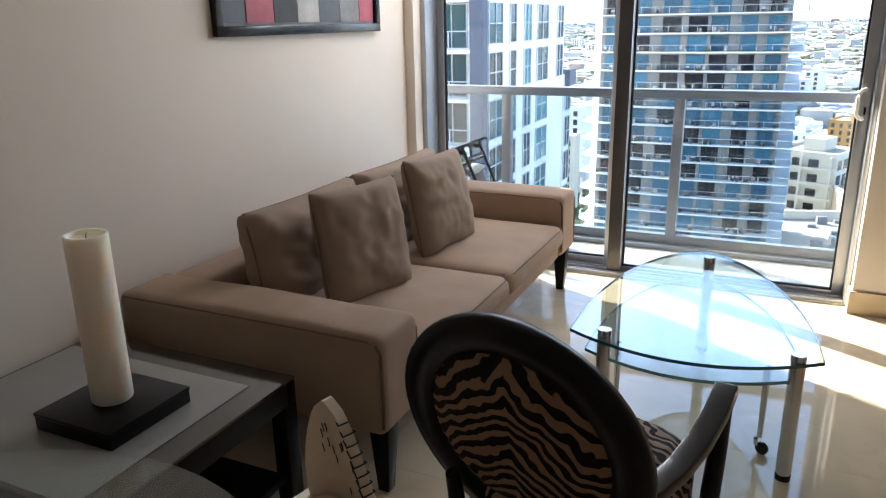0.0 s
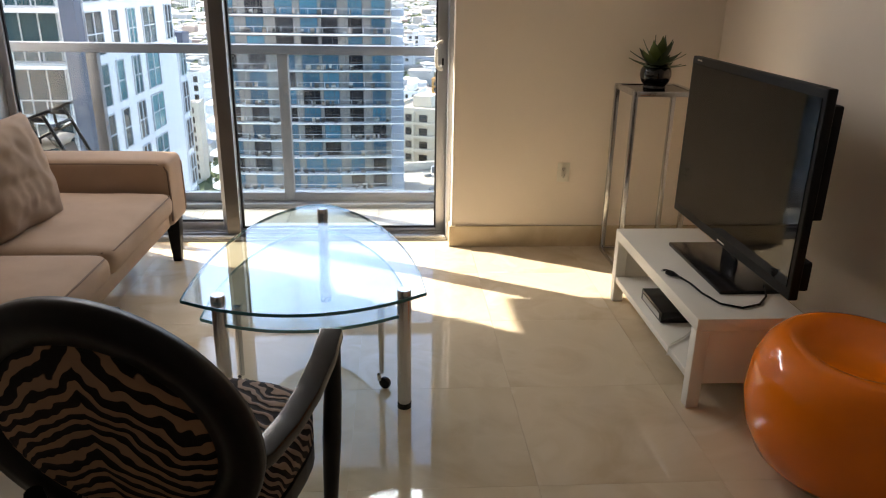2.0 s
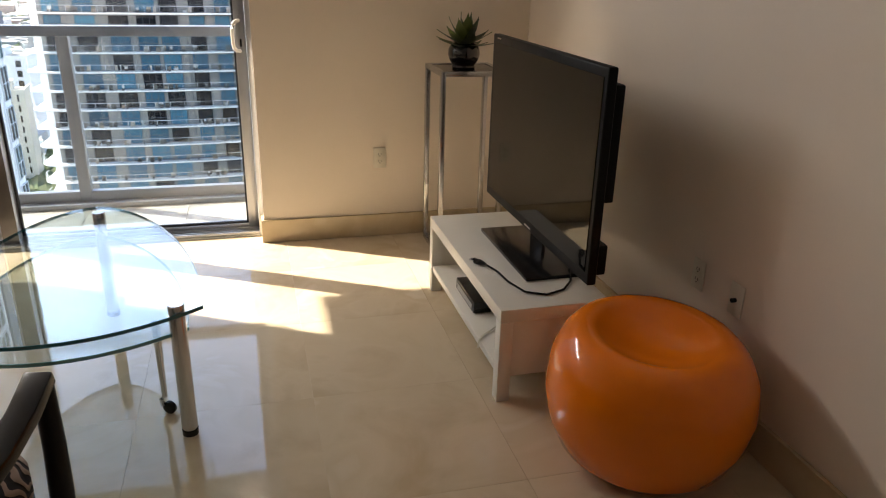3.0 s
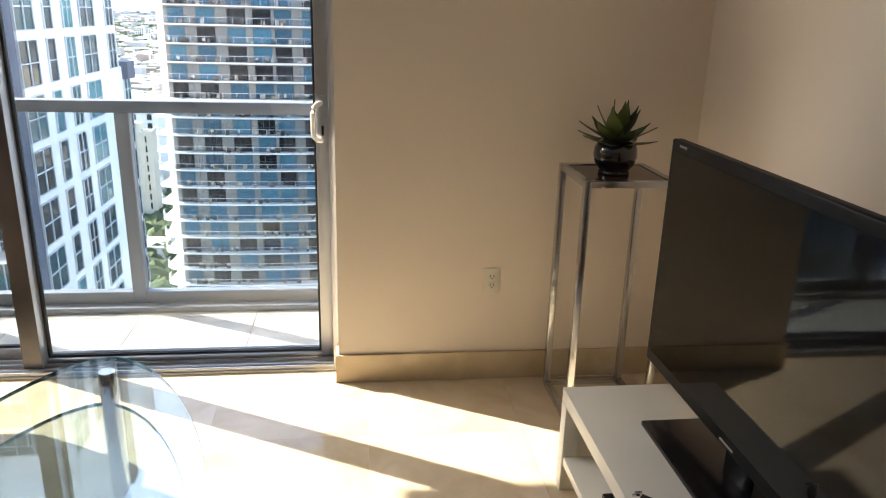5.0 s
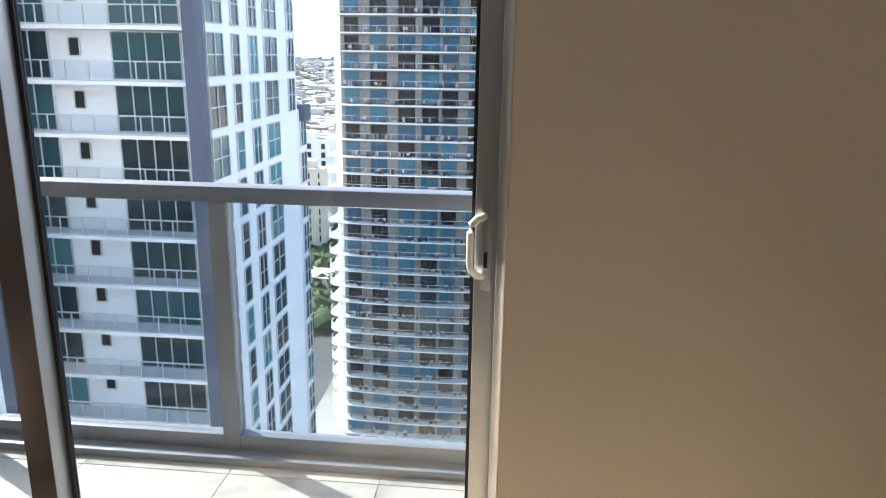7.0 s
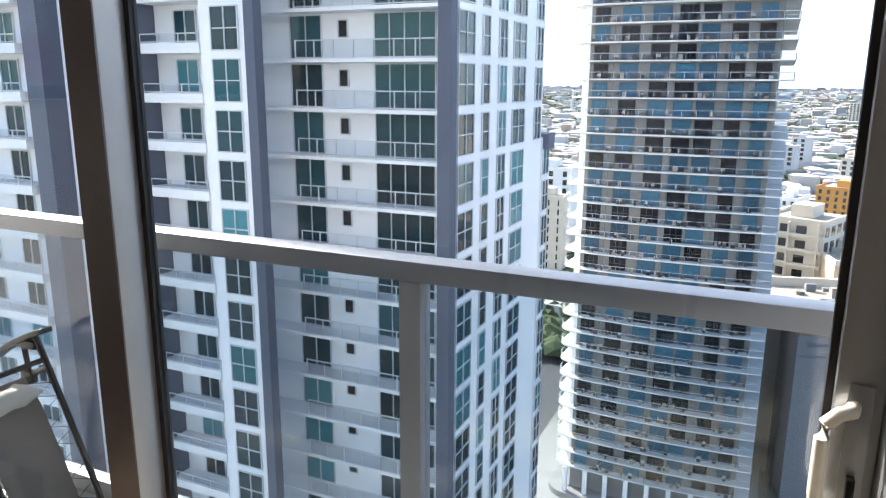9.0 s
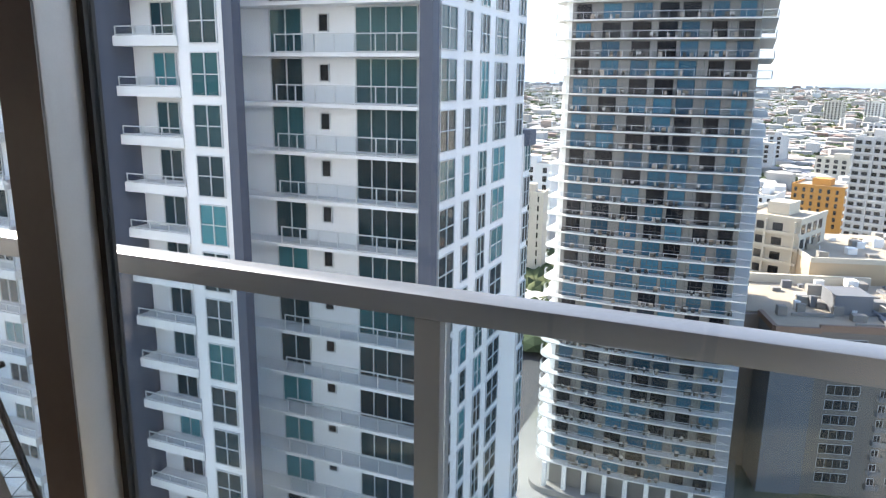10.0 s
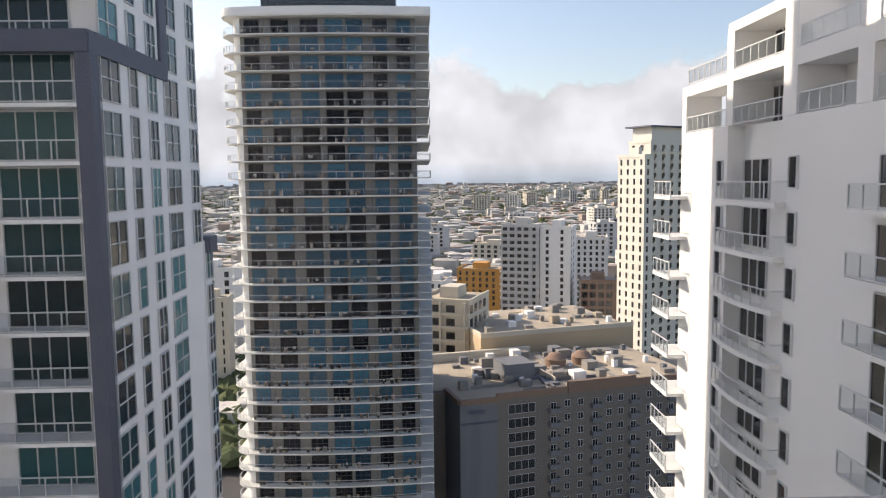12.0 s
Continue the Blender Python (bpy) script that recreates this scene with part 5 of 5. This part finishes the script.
far_block("brown mid-rise office block with banded windows", "building", 69, 85, 308, 326, -42.5, BRICKC, -10, 3.6, 3.4, 0.7)
far_block("white block with a yellow sign wall", "building", -101, -77, 304, 324, -34.5, WHITE2, 0, 3.6, 6, 0.3)
far_block("tan apartment block among trees", "building", -81, -70, 264, 276, -40.5, CREAM, 6, 3.4, 3.6, 0.16)
far_block("white apartment block behind the tower", "building", 3, 13, 345, 365, -47.0, WHITE2, -15, 3.0, 3.2, 0.4)
for i in range(70):
    rngb = random.Random(100 + i)
    y = 520 + 3300 * rngb.random() ** 1.3
    x = y * rngb.uniform(-0.30, 0.62)
    w = rngb.uniform(14, 34)
    far_block("pale distant mid-rise building in the low city", "building", x, x + w, y, y + w * 0.7, GZ + rngb.uniform(12, 34) + y * 0.006, rngb.choice((BSLAB, BSLAB, CREAM, PALE, PALEGREY)), rngb.uniform(-25, 25), 4.0, 6.0, 0.5)

# building D: broad grey block below, roof in the sun
td = thing("apartment_block", "broad grey mid-rise apartment block with stacked balconies and a pale roof", "building", pose(6.9, 146, GZ, 0, 0, 15.5))
hd0 = o - 43.0
part("wall", Build().box(8.0, 58, 0, 34, 0, hd0), GREYD, td, smooth=False)
part("wall", Build().box(0, 7.99, -0.8, 34, 0, hd0 - 0.2), GREYBL, td, smooth=False)
part("wall", Build().box(-7.5, -0.01, 9, 44, 0, hd0 - 0.1), GREYD, td, smooth=False)
part("roof", Build().box(0.5, 57.5, 0.6, 33.5, hd0, hd0 + 0.25).box(-7, 0.49, 10, 43.5, hd0, hd0 + 0.25), ROOF, td, smooth=False)
part("parapet", Build().box(8, 24, -0.3, 0.35, hd0, hd0 + 1.3).box(24.01, 40, -0.6, 0.35, hd0, hd0 + 2.4).box(40.01, 58, -0.3, 0.35, hd0, hd0 + 1.6).box(0, 7.99, -1.1, -0.4, hd0 - 0.19, hd0 + 0.9).box(-0.4, 0.49, -0.39, 9.0, hd0 - 0.19, hd0 + 0.9), BRICKC, td, smooth=False)
part("string_course", Build().box(-0.1, 8.05, -1.0, -0.81, hd0 - 4.3, hd0 - 3.9), SLATE, td, smooth=False)
part("sign", Build().box(1.6, 5.2, -0.95, -0.81, hd0 - 2.2, hd0 - 1.4), SLATE, td, "dark sign bar", smooth=False)
part("back_roof", Build().box(18, 62, 36, 70, 0, hd0 + 4.5), TAN, td, smooth=False)
part("back_roof_deck", Build().box(18.5, 61.5, 36.5, 69.5, hd0 + 4.5, hd0 + 4.8), ROOF, td, smooth=False)
rng = random.Random(8)
for i in range(60):
    x, y, w = rng.uniform(2, 54), rng.uniform(4, 30), rng.uniform(0.8, 3.2)
    part("roof_unit", Build().box(x, x + w, y, y + w * rng.uniform(0.5, 1.2), hd0 + 0.26, hd0 + rng.uniform(0.8, 2.6)), rng.choice((CONC, GREYBL, CONC, SLABW)), td, smooth=False)
for x in (31, 38):
    part("cooling_tower", Build().lathe([(2.4, 0), (2.6, 1.8), (2.2, 2.0), (1.4, 2.9), (0.3, 3.2)], 16, (x, 20, hd0 + 0.26)), BRICKC, td)
for i in range(14):
    x, y, n = rng.uniform(4, 40), rng.uniform(2, 30), rng.uniform(5, 14)
    part("roof_duct", Build().box(x, x + n, y, y + 0.5, hd0 + 0.26, hd0 + 0.9) if i % 2 else Build().box(x, x + 0.5, y, min(y + n, 32), hd0 + 0.26, hd0 + 0.8), rng.choice((CONC, GREYBL)), td, smooth=False)
part("stair_house", Build().box(14, 21, 10, 17, hd0 + 0.26, hd0 + 4.2), GREYBL, td, smooth=False)
part("roof_wall", Build().box(2, 30, 32.4, 33.4, hd0 + 0.26, hd0 + 2.2).box(24, 24.4, 6, 30, hd0 + 0.26, hd0 + 1.6), CREAM, td, smooth=False)
part("back_parapet", Build().box(18, 62, 35.9, 36.4, hd0 + 4.5, hd0 + 5.7).box(18, 18.49, 36.5, 70, hd0 + 4.5, hd0 + 5.7), CREAM, td, smooth=False)
for i in range(44):
    x, y, w = rng.uniform(20, 58), rng.uniform(38, 66), rng.uniform(0.8, 2.6)
    part("roof_unit", Build().box(x, x + w, y, y + w, hd0 + 4.81, hd0 + rng.uniform(5.4, 7.0)), rng.choice((SLABW, CONC, ROOF)), td, smooth=False)
dwin = window_mesh("window_d", 1.3, 1.5, 2, 1, DARKWIN)
drec = window_mesh("window_d_wide", 6.0, 2.0, 4, 1, DARKWIN)
dbal = Build().box(0, 2.4, -1.2, 0, 0, 0.15).box(0, 2.4, -1.2, -1.1, 0.15, 1.0).box(0, 0.1, -1.1, 0, 0.15, 1.0).box(2.3, 2.4, -1.1, 0, 0.15, 1.0).data("balcony", GREYBL)
for k in range(1, 11):
    z = hd0 - 0.8 - 3.0 * k
    windows(td, dwin, [(x, -0.01, z + 0.8) for x in (23.3, 26.4, 33.2, 36.0, 43.0, 45.6, 52.0)])
    windows(td, drec, [(10.6, -0.01, z + 0.5)])
    for x in (19.6, 29.4, 38.6, 48.0):
        part("balcony", dbal, None, td, at=pose(x, -0.01, z))
        windows(td, dwin, [(x + 0.5, -0.008, z + 0.5)])

# ground, trees and low houses
GROUND = ramped("city_ground", [(0.35, (0.08, 0.105, 0.06)), (0.5, (0.15, 0.155, 0.12)), (0.58, (0.25, 0.245, 0.225)), (0.7, (0.32, 0.31, 0.29))], 0.9, scale=0.02, detail=8)
gr = Build()


def land(x, y):
    """Height of the land: flat near the towers, rising a little towards the horizon."""
    r = math.hypot(x, y)
    return GZ + 46.0 * max(0.0, (r - 900) / 3800) ** 1.4


rings = [60 * 1.12 ** k for k in range(39)]
gr.v = [(0, 0, GZ)] + [(r * math.cos(2 * math.pi * i / 72), r * math.sin(2 * math.pi * i / 72), land(r, 0)) for r in rings for i in range(72)]
gr.f = [(0, 1 + i, 1 + (i + 1) % 72) for i in range(72)] + [(1 + 72 * k + i, 73 + 72 * k + i, 73 + 72 * k + (i + 1) % 72, 1 + 72 * k + (i + 1) % 72) for k in range(38) for i in range(72)]
solid("ground", gr, GROUND, "flat green and grey city ground reaching the horizon", "ground")
HOUSE = ramped("house_walls", [(0.0, (0.54, 0.53, 0.51)), (0.3, (0.36, 0.335, 0.30)), (0.5, (0.30, 0.20, 0.155)), (0.62, (0.64, 0.63, 0.61)), (0.85, (0.43, 0.40, 0.36)), (1.0, (0.25, 0.25, 0.25))], 0.85, source="island")
TREES = ramped("tree_crowns", [(0.0, (0.055, 0.075, 0.04)), (0.5, (0.08, 0.105, 0.05)), (1.0, (0.12, 0.13, 0.06))], 0.9, source="island", spec=0.1)
rng = random.Random(3)
hs = Build()
for i in range(9500):
    y = 230 + 4200 * rng.random() ** 1.45
    x = y * rng.uniform(-0.42, 0.80)
    if -80 < x < 105 and y < 420 and rng.random() < 0.75:
        continue
    w, d, h = rng.uniform(7, 17) * (1 + y / 2600), rng.uniform(7, 14) * (1 + y / 2600), rng.uniform(3.5, 7.5) * (1 if rng.random() < 0.93 else 2.4)
    q = rng.choice((0.0, 0.08, -0.25))
    cx, sx, g = math.cos(q), math.sin(q), land(x, y) - 1
    cs = [(x + a * w / 2 * cx - b * d / 2 * sx, y + a * w / 2 * sx + b * d / 2 * cx) for a, b in ((-1, -1), (1, -1), (1, 1), (-1, 1))]
    hs.add([(*c, g) for c in cs] + [(*c, g + 1 + h) for c in cs] + [(x, y, g + 1 + h + rng.choice((0.05, 1.8)))],
           [(0, 1, 5, 4), (1, 2, 6, 5), (2, 3, 7, 6), (3, 0, 4, 7), (4, 5, 8), (5, 6, 8), (6, 7, 8), (7, 4, 8)])
tagged(new("low_houses", hs.data("low_houses", HOUSE)), "scattered low pale houses of the distant city", "houses", "", "stuff")
ico = [(0, 0, 1)] + [(0.9 * math.cos(q), 0.9 * math.sin(q), 0.45) for q in (0, 1.257, 2.513, 3.77, 5.027)] + [(math.cos(q), math.sin(q), -0.35) for q in (0.628, 1.885, 3.142, 4.398, 5.655)]
icof = [(0, 1 + i, 1 + (i + 1) % 5) for i in range(5)] + [(1 + i, 6 + i, 1 + (i + 1) % 5) for i in range(5)] + [(6 + i, 6 + (i + 1) % 5, 1 + (i + 1) % 5) for i in range(5)]
tr = Build()
for i in range(24000):
    y = 200 + 3000 * rng.random() ** 1.6
    x = y * rng.uniform(-0.45, 0.82)
    if -20 < x < 85 and y < 260:
        continue
    r = rng.uniform(2.4, 5.0) * (1 + y / 4500)
    for j in range(2 if y < 900 else 1):
        px, py, s = x + rng.uniform(-1, 1) * r, y + rng.uniform(-1, 1) * r, r * rng.uniform(0.6, 1.0)
        tr.add([(px + vx * s * rng.uniform(0.7, 1.25), py + vy * s * rng.uniform(0.7, 1.25), land(x, y) + s * 0.6 + vz * s * rng.uniform(0.4, 0.8)) for vx, vy, vz in ico], icof)
for i in range(900):
    y = rng.uniform(225, 330)
    x = -0.27 * y + rng.uniform(-14, 16)
    s = rng.uniform(1.4, 3.6)
    tr.add([(x + vx * s * rng.uniform(0.7, 1.25), y + vy * s * rng.uniform(0.7, 1.25), GZ + 2 + s + vz * s * rng.uniform(0.6, 1.0)) for vx, vy, vz in ico], icof)
tagged(new("city_trees", tr.data("city_trees", TREES)), "dark green tree canopy between the distant houses", "trees", "", "stuff")
solid("pool_terrace", Build().box(-76, -52, 214, 262, GZ + 0.004, GZ + 0.6), mat("pale_paving", (0.55, 0.52, 0.46), 0.8), "pale paved pool terrace far below", "terrace", "structure")
solid("pool_water", Build().box(-73, -57, 220, 236, GZ + 0.604, GZ + 0.66), mat("pool_blue", (0.03, 0.30, 0.38), 0.08, vary=0.1, scale=0.3), "bright turquoise swimming pool", "pool", "structure")
ROAD = mat("asphalt", (0.06, 0.06, 0.062), 0.9, vary=0.15, scale=0.1)
solid("road", Build().box(-60, -42, 60, 1500, GZ + 0.004, GZ + 0.04).box(-400, 400, 84, 98, GZ + 0.044, GZ + 0.08), ROAD, "grey city street far below", "road", "structure")

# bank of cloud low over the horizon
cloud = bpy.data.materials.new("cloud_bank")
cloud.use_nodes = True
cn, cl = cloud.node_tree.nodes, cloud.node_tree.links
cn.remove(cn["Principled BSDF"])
tcx, nz, sp, rm, ad, tb2, em, mx = (cn.new("ShaderNode" + k) for k in ("TexCoord", "TexNoise", "SeparateXYZ", "MapRange", "Math", "BsdfTransparent", "Emission", "MixShader"))
nz.inputs["Scale"].default_value, nz.inputs["Detail"].default_value, nz.inputs["Roughness"].default_value = 0.0030, 11.0, 0.50
cl.new(tcx.outputs["Object"], nz.inputs[0]), cl.new(tcx.outputs["Object"], sp.inputs[0])
rm.inputs[1].default_value, rm.inputs[2].default_value, rm.inputs[3].default_value, rm.inputs[4].default_value = 200.0, 1015.0, 0.62, -0.30
cl.new(sp.outputs[2], rm.inputs[0])
ad.operation = "ADD"
cl.new(nz.outputs[0], ad.inputs[0]), cl.new(rm.outputs[0], ad.inputs[1])
r2 = cn.new("ShaderNodeMapRange")
r2.inputs[1].default_value, r2.inputs[2].default_value = 0.565, 0.655
cl.new(ad.outputs[0], r2.inputs[0])
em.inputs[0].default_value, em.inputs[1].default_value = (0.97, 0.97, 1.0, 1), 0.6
es = cn.new("ShaderNodeMapRange")
es.inputs[1].default_value, es.inputs[2].default_value, es.inputs[3].default_value, es.inputs[4].default_value = 0.32, 0.66, 0.54, 0.78
cl.new(nz.outputs[0], es.inputs[0]), cl.new(es.outputs[0], em.inputs[1])
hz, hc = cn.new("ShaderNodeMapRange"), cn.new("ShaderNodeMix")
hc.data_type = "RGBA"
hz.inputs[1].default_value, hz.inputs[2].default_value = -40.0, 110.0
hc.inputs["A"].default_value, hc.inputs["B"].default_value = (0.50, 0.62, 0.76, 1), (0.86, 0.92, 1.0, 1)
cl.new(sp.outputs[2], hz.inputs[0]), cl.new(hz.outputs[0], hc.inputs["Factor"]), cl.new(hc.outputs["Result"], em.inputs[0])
cl.new(r2.outputs[0], mx.inputs[0]), cl.new(tb2.outputs[0], mx.inputs[1]), cl.new(em.outputs[0], mx.inputs[2])
cl.new(mx.outputs[0], cn["Material Output"].inputs[0])
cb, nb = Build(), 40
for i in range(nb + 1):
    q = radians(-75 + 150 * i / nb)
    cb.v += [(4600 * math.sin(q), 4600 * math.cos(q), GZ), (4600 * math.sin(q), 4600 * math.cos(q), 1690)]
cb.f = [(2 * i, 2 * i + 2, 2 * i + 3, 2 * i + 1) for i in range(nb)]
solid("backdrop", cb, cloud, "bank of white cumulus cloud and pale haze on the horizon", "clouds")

# ---- paved surfaces, piece by piece ----
TS = 0.61
tile = Build().box(0, TS - 0.001, 0, TS - 0.001, -0.0021, 0.0).data("tile", MARBLE)
for i in range(-1, 8):
    for j in range(0, 12):
        x0, y0 = -2.52 + TS * i, YB + TS * j
        x1, y1 = min(x0 + TS - 0.001, XR), min(y0 + TS - 0.001, 4.66)
        x0, y0 = max(x0, XL), max(y0, YB)
        if x1 - x0 > 0.02 and y1 - y0 > 0.02:
            full = x1 - x0 > TS - 0.003 and y1 - y0 > TS - 0.003
            ob = new("tile", tile if full else Build().box(0, x1 - x0, 0, y1 - y0, -0.0021, 0.0).data("tile", MARBLE))
            ob.parent, ob.location = floor, (x0, y0, 0)
pav = Build().box(0, 0.606, 0, 0.50, -0.011, 0.0).data("paver", PAVER)
pav2 = Build().box(0, 0.606, 0, 0.30, -0.011, 0.0).data("paver", PAVER)
for i in range(-9, 10):
    for data, y in ((pav, 4.925), (pav2, 5.43)):
        ob = new("paver", data)
        ob.parent, ob.location = balcony, (-0.055 + 0.61 * i, y, ZB)
